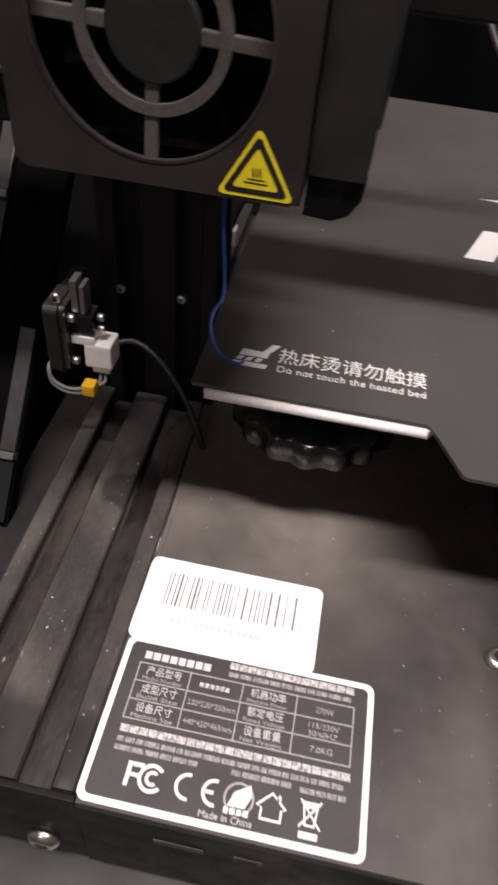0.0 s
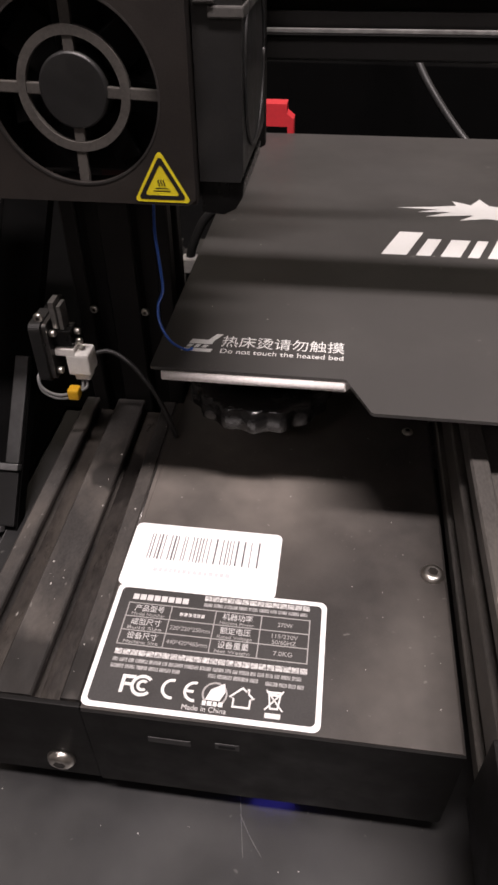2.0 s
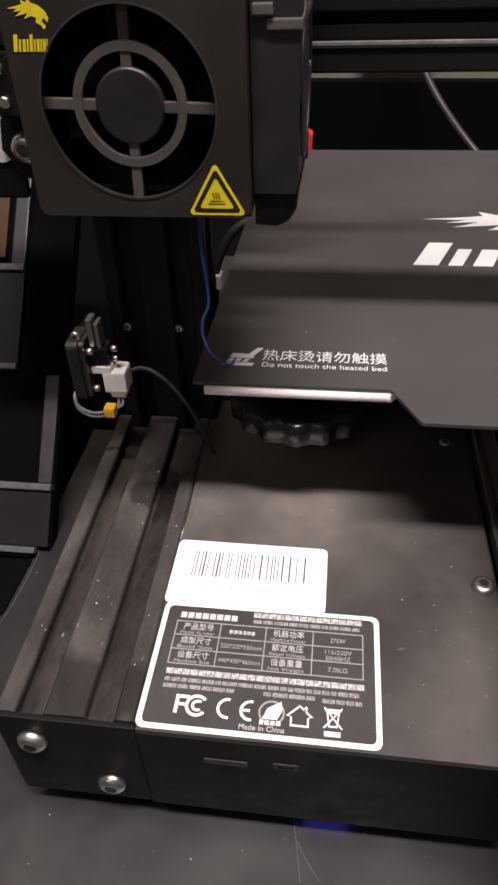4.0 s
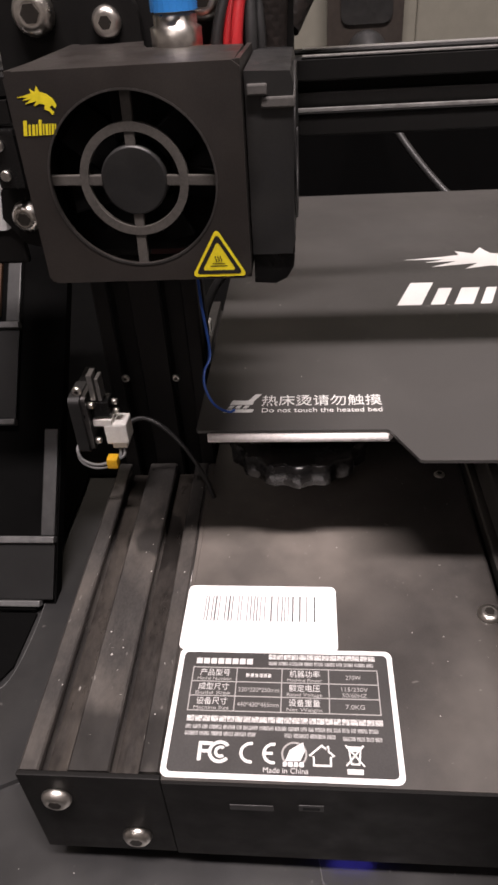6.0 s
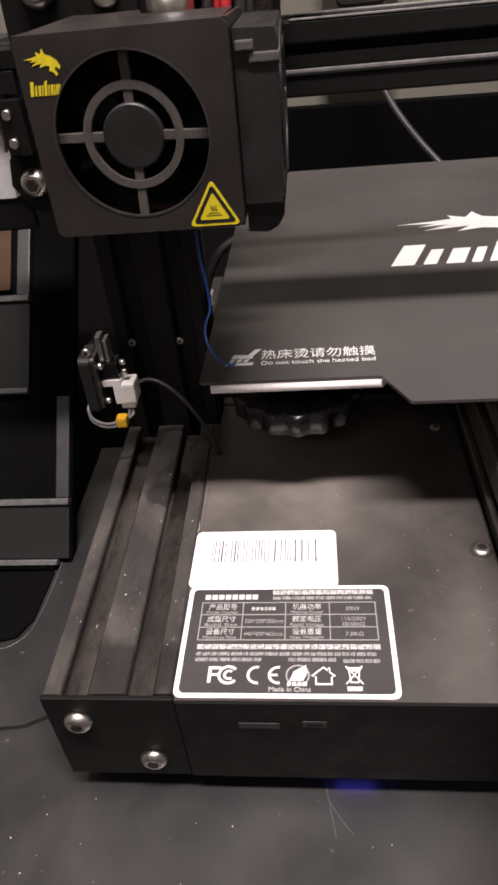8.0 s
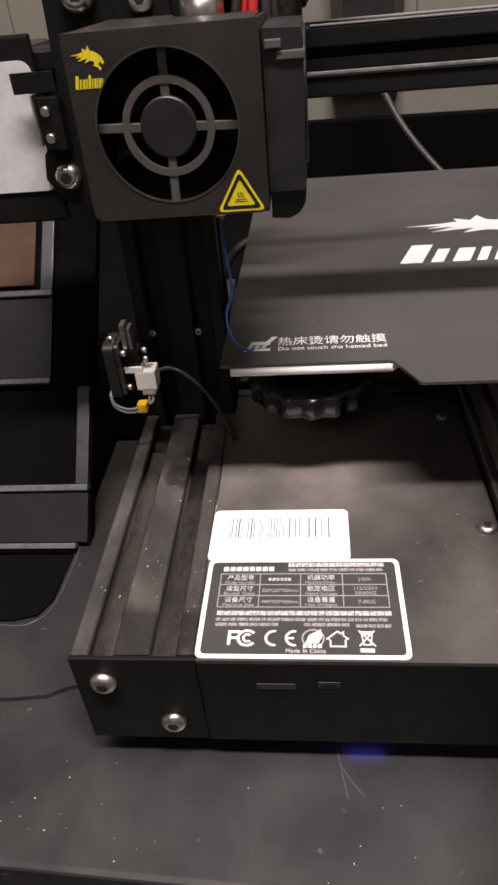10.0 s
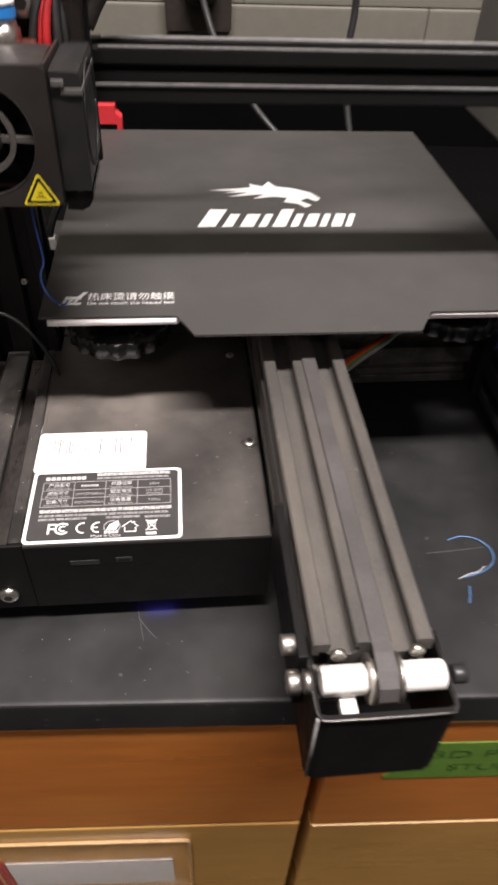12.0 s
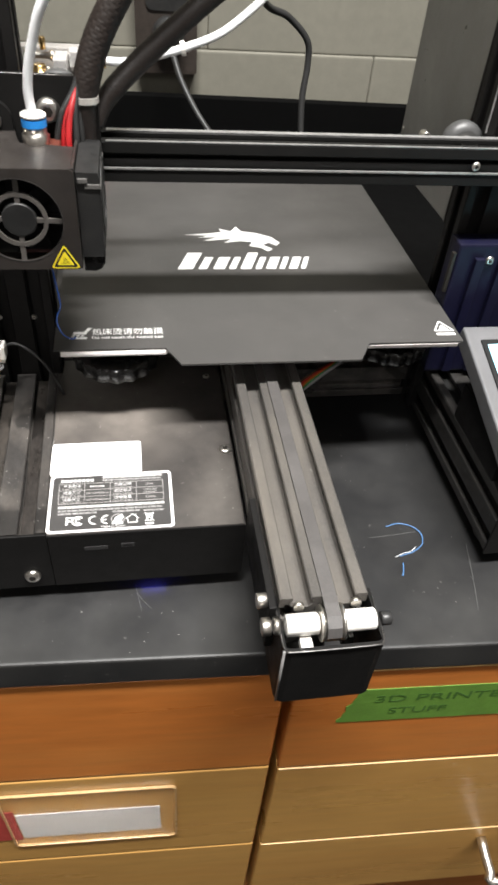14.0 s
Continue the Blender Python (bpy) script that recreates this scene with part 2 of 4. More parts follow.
def tube(bm, pts, r, n=10, steps=8, smooth=True):
    line = curve_points(pts, steps) if smooth else [Vector(q) for q in pts]
    rad = r if callable(r) else (lambda u: r)
    t = bmesh.new()
    side = None
    loops = []
    for k, q in enumerate(line):
        ahead = (line[min(k + 1, len(line) - 1)] - line[max(k - 1, 0)]).normalized()
        if side is None:
            side = ahead.orthogonal().normalized()
        side = (side - ahead * side.dot(ahead)).normalized()
        up = ahead.cross(side)
        w = rad(k / (len(line) - 1))
        loops.append([t.verts.new(q + w * (math.cos(2 * math.pi * j / n) * side + math.sin(2 * math.pi * j / n) * up)) for j in range(n)])
    for a, b in zip(loops, loops[1:]):
        for j in range(n):
            f = t.faces.new((a[j], a[(j + 1) % n], b[(j + 1) % n], b[j]))
            f.smooth = True
    t.faces.new(loops[0][::-1]), t.faces.new(loops[-1])
    join(bm, t)
    return bm


def braided(bm, pts, rad, steps, n=40):
    """A woven sleeve: a tube whose skin rises and falls in two crossing spirals."""
    line = curve_points(pts, steps)
    loops, side, run = [], None, 0.0
    for k, q in enumerate(line):
        ahead = (line[min(k + 1, len(line) - 1)] - line[max(k - 1, 0)]).normalized()
        side = ahead.orthogonal().normalized() if side is None else (side - ahead * side.dot(ahead)).normalized()
        up = ahead.cross(side)
        run += (q - line[k - 1]).length if k else 0.0
        w, ring = rad(k / (len(line) - 1)), []
        for j in range(n):
            a = 2 * math.pi * j / n
            lift = w * (1 + 0.022 * max(math.sin(9 * a + run * 2.0), math.sin(9 * a - run * 2.0)))
            ring.append(bm.verts.new(q + lift * (math.cos(a) * side + math.sin(a) * up)))
        loops.append(ring)
    for a, b in zip(loops, loops[1:]):
        for j in range(n):
            bm.faces.new((a[j], a[(j + 1) % n], b[(j + 1) % n], b[j])).smooth = True
    bm.faces.new(loops[0][::-1]), bm.faces.new(loops[-1])
    return bm


def rounded(x0, x1, y0, y1, r, n=5):
    """The outline of a rounded rectangle."""
    out = []
    for cx, cy, a in ((x1 - r, y1 - r, 0), (x0 + r, y1 - r, 90), (x0 + r, y0 + r, 180), (x1 - r, y0 + r, 270)):
        out += [(cx + r * math.cos(radians(a + 90 * k / n)), cy + r * math.sin(radians(a + 90 * k / n))) for k in range(n + 1)]
    return out


def ring_plate(bm, outer, inner, plane, d0, d1, m=None):
    """A plate between two outlines of equally many points."""
    put = {"xy": lambda a, b, d: (a, b, d), "xz": lambda a, b, d: (a, d, b), "yz": lambda a, b, d: (d, a, b)}[plane]
    t = bmesh.new()
    o0, o1, i0, i1 = [[t.verts.new(put(a, b, d)) for a, b in line] for line, d in ((outer, d0), (outer, d1), (inner, d0), (inner, d1))]
    n = len(outer)
    for k in range(n):
        j = (k + 1) % n
        for q in ((o0[k], o0[j], i0[j], i0[k]), (o1[k], i1[k], i1[j], o1[j]), (o0[k], o1[k], o1[j], o0[j]), (i0[k], i0[j], i1[j], i1[k])):
            t.faces.new(q)
    bmesh.ops.recalc_face_normals(t, faces=t.faces[:])
    join(bm, t, m)
    return bm


def circle(cx, cy, r, n=48, start=0.0):
    return [(cx + r * math.cos(start + 2 * math.pi * k / n), cy + r * math.sin(start + 2 * math.pi * k / n)) for k in range(n)]


def squarish(cx, cy, hx, hy, n=48):
    """Points on a rectangle, one for each direction of circle()."""
    out = []
    for k in range(n):
        c, s = math.cos(2 * math.pi * k / n), math.sin(2 * math.pi * k / n)
        f = min(hx / abs(c) if abs(c) > 1e-9 else 1e9, hy / abs(s) if abs(s) > 1e-9 else 1e9)
        out.append((cx + c * f, cy + s * f))
    return out


def part(name, bm, material, parent=None, label="", m=None):
    """Links a bmesh drawn in millimetres as one mesh object under a thing or a part."""
    if m is not None:
        bm.transform(m)
    bm.transform(Matrix.Scale(MM, 4))
    bmesh.ops.recalc_face_normals(bm, faces=bm.faces[:])
    data = bpy.data.meshes.new(name)
    bm.to_mesh(data)
    bm.free()
    data.materials.append(material)
    ob = new(name, data)
    if parent:
        ob.parent = parent
    if label:
        tagged(ob, label)
    return ob


def thing(name, label, category, group="", kind=""):
    return tagged(new(name), label, category, group, kind)


def solid(name, bm, material, label, category="", group="", kind="", m=None):
    return tagged(part(name, bm, material, None, "", m), label, category, group, kind)


def B():
    return bmesh.new()


def lettering(name, rows, material, parent, label="", m=None):
    """Flat lettering: rows of (words, size, x, y[, width]) in a plane, laid at m."""
    bm = B()
    for words, size, x, y, *more in rows:
        data = bpy.data.curves.new(name, "FONT")
        data.body, data.size, data.extrude = words, size, 0.04
        ob = bpy.data.objects.new(name, data)
        mesh = bpy.data.meshes.new_from_object(ob)
        t = B()
        t.from_mesh(mesh)
        xs = [v.co.x for v in t.verts] or [0, 1]
        k = more[0] / (max(xs) - min(xs)) if more else 1.0
        t.transform(Matrix.Translation((x, y, 0)) @ Matrix.Diagonal((k, 1, 1, 1)) @ Matrix.Translation((-min(xs), 0, 0)))
        join(bm, t)
        bpy.data.objects.remove(ob)
        bpy.data.meshes.remove(mesh)
        bpy.data.curves.remove(data)
    return part(name, bm, material, parent, label, m)


def bars(bm, rows, d0, d1, m=None):
    """Plain bars (x0, x1, y0, y1) in a plane."""
    for x0, x1, y0, y1 in rows:
        box(bm, x0, x1, y0, y1, d0, d1, 0, m=m)
    return bm

# ---- the room ----
def room():
    solid("wall_back", box(B(), -2500, 2500, 660, 760, -900, 2100, 0), WALL, "cream painted block wall behind the bench", "wall", kind="structure")
    bm = B()
    for x in (-620, -220, 180, 580, 980):
        box(bm, x, x + 399.9, 653, 659.8, 128.1, 330, 2.4, 3)
    solid("trim_upper_course", bm, WALL, "course of painted wall blocks", "wall", kind="structure")
    bm = B()
    for x in (-820, -420, -20, 380, 780):
        box(bm, x, x + 399.9, 650.5, 659.8, 60, 128, 3.0, 3)
    solid("trim_lower_course", bm, WALL, "lower course of painted wall blocks", "wall", kind="structure")
    solid("wall_front", box(B(), -2500, 2500, -3300, -3200, -900, 2100, 0), ROOM, "plain painted wall of the room", "wall", kind="structure")
    solid("wall_left", box(B(), -2600, -2500, -3200, 760, -900, 2100, 0), ROOM, "plain painted wall of the room", "wall", kind="structure")
    solid("wall_right", box(B(), 2500, 2600, -3200, 760, -900, 2100, 0), ROOM, "plain painted wall of the room", "wall", kind="structure")
    solid("floor", box(B(), -2500, 2500, -3200, 660, -900, -880, 0), DARK_PANEL, "dark floor of the room", "floor", kind="structure")
    solid("ceiling", box(B(), -2600, 2600, -3300, 760, 2100, 2150, 0), ROOM, "plain painted ceiling", "ceiling", kind="structure")


room()

BENCH_TURN = Matrix.Rotation(radians(-2.85), 4, "Z")


def bench():
    top = thing("workbench", "black laminate bench top with a dusty scratched surface", "workbench")
    part("top", box(B(), -1500, 1600, -38.2, 625, -23.0, 0, 2.2, 4), BENCH, top, "", BENCH_TURN)
    # added sheet that stands in for the darkness at the back of the bench
    part("rear_dark_sheet", box(B(), -1400, 1500, 205, 624, 0.05, 2.2, 0.5), MATT_BLACK, top, "matt black sheet added to darken the back of the bench", BENCH_TURN)
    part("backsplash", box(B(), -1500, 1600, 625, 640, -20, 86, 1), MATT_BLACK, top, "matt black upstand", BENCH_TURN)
    return top


bench()


def slot_frame(bm, x0, x1, z0, z1, y0, y1, r=4.0, wide=2.0):
    ring_plate(bm, rounded(x0, x1, z0, z1, r), rounded(x0 + wide, x1 - wide, z0 + wide, z1 - wide, r - 1), "xz", y0, y1)


def cabinet():
    """Two stacks of oak drawers; their fronts stand in one plane, a dark gap between the stacks."""
    yf = -36.0
    for side, x0, x1, cuts in (("left", -330, 165.5, (-25, -148.5, -300, -430)), ("right", 171.5, 660, (-25, -153.5, -304.5, -450))):
        c = thing("drawer_cabinet", "orange varnished oak drawer cabinet under the bench", "cabinet", "cabinets under the bench")
        part("carcass", box(B(), x0 - 2, x1 + 2, yf + 20, 580, -870, -23.5, 1), WOOD, c, "", BENCH_TURN)
        for z1, z0 in zip(cuts, cuts[1:]):
            d = part("drawer", box(B(), x0, x1, yf, yf + 19, z0 + 1.0, z1 - 1.0, 2.2, 3), WOOD if z1 > -100 else WOOD_GOLD, c, "", BENCH_TURN)
            if side == "right":
                # paler strip painting the highlight along the drawer's top edge
                part("edge_strip", box(B(), x0 + 1, x1 - 1, yf - 0.2, yf + 3, z1 - 2.6, z1 - 1.1, 0.3), WOOD_LIGHT, d, "pale highlight strip on the rounded top edge", BENCH_TURN)
        if side == "left":
            h = part("label_holder", slot_box(-18, 103, -262, -168, yf), PALE_PLASTIC, c, "pale plastic card holder", BENCH_TURN)
            pane = part("clear_pane", prism(B(), rounded(-16, 101, -260, -170, 4), "xz", yf - 2.0, yf - 1.6), CLEAR, h, "clear front pane", BENCH_TURN)
            pane.visible_shadow = False
            part("card", box(B(), -10, 91, yf - 1.1, yf - 0.5, -246, -202, 0.1), CARD_GREY, h, "grey-white paper card", BENCH_TURN)
            part("red_card", box(B(), -30, -11, yf - 1.0, yf - 0.5, -250, -196, 0.1), CARD_RED, h, "", BENCH_TURN)
        else:
            z = -330
            pull = tube(B(), [(372, yf, z), (372, yf - 26, z - 3), (378, yf - 34, z - 6), (470, yf - 34, z - 6), (476, yf - 26, z - 3), (476, yf, z)], 4.2, 10, 4)
            part("handle", pull, STEEL, c, "bright wire handle", BENCH_TURN)
    t = solid("green_tape", tape_strip(202, 318, -88, -48, yf - 0.5), TAPE, "strip of green painter's tape with handwriting", "tape", m=BENCH_TURN)
    up = BENCH_TURN @ Matrix.Translation((0, yf - 0.75, 0)) @ Matrix.Rotation(radians(90), 4, "X")
    lettering("handwriting", [("3D PRINTER", 11.5, 222, -63.5, 90), ("STUFF", 10.5, 233, -78.5, 37)], INK_GREEN, t, "", up)


def slot_box(x0, x1, z0, z1, yf):
    bm = B()
    slot_frame(bm, x0, x1, z0, z1, yf - 2.2, yf - 0.3, 5, 1.3)
    return bm


def tape_strip(x0, x1, z0, z1, y):
    """Torn at one end."""
    rnd = random.Random(5)
    left = [(x0 + rnd.uniform(-1.2, 1.2) + (1 - k / 12) * 9, z1 - k * (z1 - z0) / 12) for k in range(13)]
    return prism(B(), left + [(x1, z0), (x1, z1)], "xz", y, y + 0.4)


INK_GREEN = shader("dark marker ink", (0.05, 0.115, 0.02), 0.6, 0, 0.3, 0.15, 900)
cabinet()


# ---- the printer ----
printer = thing("desktop_printer", "black desktop filament printer with a magnetic bed, dusty from use", "printer")
H = 52.5          # top of the side rails and the control box
GZ = -1.0         # height of the moving gantry above its reference

SLOT = [(5.4, 0.0), (5.9, 0.5), (5.9, 2.4), (4.4, 2.4), (4.4, 4.6), (6.6, 6.6), (13.4, 6.6), (15.6, 4.6), (15.6, 2.4), (14.1, 2.4), (14.1, 0.5), (14.6, 0.0)]
RAIL_TURN = Matrix.Rotation(radians(0.9), 4, "Z")
RX = 286.0         # the far side rail


def extrusion(a0, b0, na, nb, sa=1.0, sb=1.0, open_sides="abcd"):
    """The outline of a slotted extrusion of na by nb cells of 20 mm."""
    wa, wb = 20 * na, 20 * nb

    def side(n, slotted):
        out = [(0.7, 0.0)]
        for k in range(n):
            out += [(x + 20 * k, d) for x, d in SLOT] if slotted else []
        return out + [(20 * n - 0.7, 0.0)]

    pts = [(x, d) for x, d in side(na, "a" in open_sides)] + [(wa - d, x) for x, d in side(nb, "b" in open_sides)]
    pts += [(wa - x, wb - d) for x, d in side(na, "c" in open_sides)] + [(d, wb - x) for x, d in side(nb, "d" in open_sides)]
    return [(a0 + a * sa, b0 + b * sb) for a, b in pts]


def screw(parent, at, axis, r=4.2, h=2.6, name="screw", material=None):
    """A button-head screw with a hexagonal socket."""
    s = -1 if axis[0] == "-" else 1
    bm = lathe(B(), at, axis[-1], [(r * 0.95, 0), (r, s * h * 0.2), (r * 0.93, s * h * 0.55), (r * 0.74, s * h * 0.88), (r * 0.5, s * h), (r * 0.46, s * h * 0.97)], 26)
    sc = part(name, bm, material or STEEL, parent)
    d = {"x": (s, 0, 0), "y": (0, s, 0), "z": (0, 0, s)}[axis[-1]]
    base = Vector(at) + Vector(d) * h * 0.9
    part("socket", lathe(B(), base, axis[-1], [(r * 0.44, 0), (r * 0.44, s * h * 0.13)], 6), STEEL_DARK, parent)
    return sc


def frame_parts():
    for x in (0.0, RX):
        near = x == 0
        rail = part("side_rail", prism(B(), extrusion(x, H - 40, 2, 2, 0.975), "xz", 1.7, 136 if near else 300), DUSTY_RAIL if near else ANODISED, printer, "", RAIL_TURN if near else None)
        ex0 = x if near else x - 0.5
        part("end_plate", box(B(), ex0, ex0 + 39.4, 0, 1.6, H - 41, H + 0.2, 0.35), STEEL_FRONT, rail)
        for sx, sz in ((9.4, -10.4), (28.9, -30.6)):
            screw(rail, (x + sx, -0.05, H + sz), "-y", 4.3, 2.7)
    part("side_rail", prism(B(), extrusion(0, H - 40, 2, 2, 0.975), "xz", 160, 300), ANODISED, printer)
    for y in (152.0, 262.0):
        part("cross_beam", prism(B(), extrusion(y, H - 40, 2, 2, 0.95), "yz", 39.6, 282), DUSTY_RAIL if y < 200 else ANODISED, printer)
    part("bed_rail", prism(B(), extrusion(142.6, 48, 2, 2, 0.94), "xz", -72, 330), DUSTY_CENTRE, printer, "raised centre extrusion with a toothed belt")
    for x in (0.3, 282.5):
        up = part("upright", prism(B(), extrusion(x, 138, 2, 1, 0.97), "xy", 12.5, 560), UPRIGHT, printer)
        if x < 10:
            for sx in (7.2, 27.4):
                screw(up, (sx, 137.9, 94), "-y", 1.7, 1.2)
    # the far rail's slots get near-black floors, with the groove's shade in the colour
    for x, y0, y1 in ((0.0, 1.8, 136), (RX, 1.8, 299)):
        for k in (0, 1):
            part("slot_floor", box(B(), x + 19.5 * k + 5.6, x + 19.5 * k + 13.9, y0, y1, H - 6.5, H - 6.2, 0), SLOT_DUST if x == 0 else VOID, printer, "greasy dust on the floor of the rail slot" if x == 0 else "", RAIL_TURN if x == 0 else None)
    for x, y in ((19, 24), (19, 280), (302, 24), (302, 280)):
        part("rubber_foot", cyl(B(), (x, y, 0), "z", 9, 12.4), RUBBER, printer)


frame_parts()


def control_box():
    body = B()
    out = [(39.7, 14.5), (139.6, 14.5), (140.6, 16), (140.6, 51.6), (139.7, H), (39.7, H)]
    prism(body, out, "xz", 0.2, 150)
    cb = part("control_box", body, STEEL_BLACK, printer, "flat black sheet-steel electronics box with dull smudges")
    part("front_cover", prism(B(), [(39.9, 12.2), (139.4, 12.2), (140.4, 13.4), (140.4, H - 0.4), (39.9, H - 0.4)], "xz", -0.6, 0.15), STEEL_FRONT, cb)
    part("side_flange", prism(B(), [(39.2, 2), (39.65, 2), (39.65, 136), (37.4, 136)], "xy", H - 1.2, H + 0.1), STEEL_BLACK, cb)
    part("flange_edge", tube(B(), [(38.3, 66, H + 0.1), (37.4, 118, H + 0.1), (37.2, 135, H + 0.1)], 0.28, 6, 4), EDGE, cb, "worn folded edge")
    part("card_slot", box(B(), 57.4, 69.2, -0.85, -0.62, 40.2, 42.9, 0.1), GREY_SLOT, cb, "memory card slot")
    part("usb_slot", box(B(), 76, 82.6, -0.85, -0.62, 41, 44.0, 0.1), GREY_SLOT, cb, "small data socket")
    part("usb_slot", box(B(), 77, 81.6, -1.0, -0.86, 41.8, 43.2, 0.1), VOID, cb, "opening of the socket")
    part("lamp_holder", box(B(), 84, 99, 4.6, 8.4, 8.1, 14.4, 0.3), VOID, cb)
    part("indicator", box(B(), 85, 98, 5.2, 7.4, 7.2, 8.0, 0.2), LED, cb, "blue indicator light under the box")
    screw(cb, (136.1, 57.1, H), "z", 3.7, 1.9)
    screw(cb, (131.5, 128, H), "z", 2.2, 1.2)
    return cb


RED_BRIGHT = shader("bright red plastic", (0.62, 0.035, 0.045), 0.4, 0, 0.5, 0.06, 500)
GREY_SLOT = shader("grey slot plastic", (0.022, 0.021, 0.021), 0.5, 0, 0.5, 0.1, 900)
control_box()


# a plain flame-like silhouette, tips to one side
EMBLEM = [(0, 43), (24, 47), (40, 51), (38, 60), (50, 53), (57, 66), (62, 53), (78, 48), (93, 37), (100, 22), (95, 15), (88, 23), (81, 17), (90, 6), (84, 0),
          (78, 9), (66, 14), (70, 24), (58, 27), (40, 22), (50, 33), (18, 27), (36, 38), (14, 36), (28, 42)]


def emblem(material, parent, label, d0, d1, m, sx, sy, ox, oy):
    part("emblem", prism(B(), [(ox + sx * x, oy + sy * y) for x, y in EMBLEM], "xy", d0, d1, m), material, parent, label)


def word_mark(material, parent, x0, x1, y0, y1, slant, d0, d1, m, glyphs):
    """A maker's mark as a row of plain slanted bars, a thick and a thin one by turns."""
    w = (x1 - x0 - slant) / sum(g for g, _ in glyphs)
    x, h = x0, y1 - y0
    for g, tall in glyphs:
        for a, b, t in ((0.04, 0.46, tall), (0.62, 0.86, 0.72)):
            k = slant * t
            part("mark_bar", prism(B(), [(x + g * w * a, y0), (x + g * w * b, y0), (x + g * w * b + k, y0 + h * t), (x + g * w * a + k, y0 + h * t)], "xy", d0, d1, m), material, parent)
        x += g * w


def bed():
    x0, x1, y0, y1 = 43.5, 278.5, 84.5, 330.0
    out = [(x0 + 0.6, y0), (103.2, y0), (104.2, y0 - 0.5), (111.4, 69.2), (112.4, 68.7), (211.4, 68.7), (212.4, 69.2), (220.6, y0 - 0.5), (221.6, y0),
           (x1 - 0.6, y0), (x1, y0 + 0.6), (x1, y1), (x0, y1), (x0, y0 + 0.6)]
    mat = part("bed_mat", prism(B(), out, "xy", 104.7, 105.8), MAT, printer, "flexible black magnetic mat with white print")
    flat = Matrix.Translation((0, 0, 105.83))
    emblem(PRINT_WHITE, mat, "plain white emblem", 0, 0.08, flat, 0.66, 0.58, 124, 198)
    word_mark(PRINT_WHITE, mat, 115.0, 211, 173.5, 196, 8, 0, 0.08, flat, [(1.35, 1), (1.05, 0.72), (1, 1.0), (0.9, 0.72), (0.8, 0.72)])
    hand = B()
    prism(hand, [(51.2, 94.6), (60.8, 94.6), (61.2, 96.4), (52.0, 96.4)], "xy", 0, 0.08, flat)
    for q in (0, 2.5, 5.0):
        prism(hand, [(52.4 + q, 97.0), (53.9 + q, 97.0), (54.7 + q, 98.7), (53.2 + q, 98.7)], "xy", 0, 0.08, flat)
    prism(hand, [(53.0, 99.2), (60.6, 99.2), (61.0, 101.6), (53.8, 101.9)], "xy", 0, 0.08, flat)
    prism(hand, [(59.0, 101.6), (61.1, 101.6), (63.4, 105.6), (61.3, 105.6)], "xy", 0, 0.09, flat)
    part("hand_sign", hand, PRINT_WHITE, mat, "white hot-surface hand sign")
    lettering("warning_text", [("热床烫请勿触摸", 7.0, 63.6, 99.0, 39.5)], PRINT_WHITE, mat, "white warning print", flat)
    lettering("warning_text", [("Do not touch the heated bed", 3.6, 63.9, 94.6, 39.0)], PRINT_WHITE, mat, "small white warning print", flat)
    tri = B()
    ring_plate(tri, tri_points(270.5, 99.2, 6.4), tri_points(270.5, 99.2, 4.9), "xy", 0, 0.08, flat)
    prism(tri, tri_points(270.5, 98.6, 3.1), "xy", 0, 0.08, flat)
    bars(tri, [(264.5, 276.2, 91.0, 93.4)], 0, 0.08, flat)
    part("heat_triangle", tri, PRINT_WHITE, mat, "white heat warning triangle")
    clip = B()
    prism(clip, [(49, 109), (64.4, 109), (64.4, 100), (68, 100), (68, 113), (63.8, 116), (63.8, 121), (49, 121)], "xz", 331, 342)
    part("bed_clip", clip, RED_BRIGHT, printer, "bright red plastic clip at the rear edge of the bed")
    plate = [(x0 + 3.6, y0 - 0.6), (104, y0 - 0.6), (106, y0 + 2), (218, y0 + 2), (221, y0 + 0.6), (x1 - 2.6, y0 + 0.6), (x1 - 2.6, y1 - 4), (x0 + 2.6, y1 - 4)]
    pl = part("bed_plate", prism(B(), plate, "xy", 101.6, 104.4), BARE_EDGE, printer, "bare aluminium heated plate under the mat")
    part("plate_lip", tube(B(), [(x0 + 3.8, y0 - 0.4, 103.2), (103.6, y0 - 0.4, 103.2)], 1.3, 10, smooth=False), BARE_EDGE, pl)
    part("plate_lip", tube(B(), [(221.8, y0 + 0.1, 103.9), (x1 - 2.8, y0 + 0.1, 104.1)], 0.22, 10, smooth=False), BARE_EDGE, pl)
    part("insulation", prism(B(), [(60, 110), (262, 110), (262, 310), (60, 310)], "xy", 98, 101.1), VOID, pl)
    part("bed_carriage", prism(B(), [(66, 100), (90, 100), (120, 160), (200, 160), (232, 100), (256, 100), (256, 130), (215, 200), (256, 270), (256, 300),
                                     (66, 300), (66, 270), (110, 200), (66, 130)], "xy", 92.5, 95), STEEL_FRONT, printer)
    for x, y in ((75.5, 110), (246.5, 119), (75.5, 290), (246.5, 290)):
        knob = B()
        lobes, n = 16, 192
        ringo = [(x + (24.4 + 0.75 * math.cos(lobes * 2 * math.pi * k / n)) * math.cos(2 * math.pi * k / n), y + (24.4 + 0.75 * math.cos(lobes * 2 * math.pi * k / n)) * math.sin(2 * math.pi * k / n)) for k in range(n)]
        small = [(x + (a - x) * 0.955, y + (b - y) * 0.955) for a, b in ringo]
        stack(knob, [(small, 80.4), (ringo, 81.6), (ringo, 88.6), (small, 89.8)])
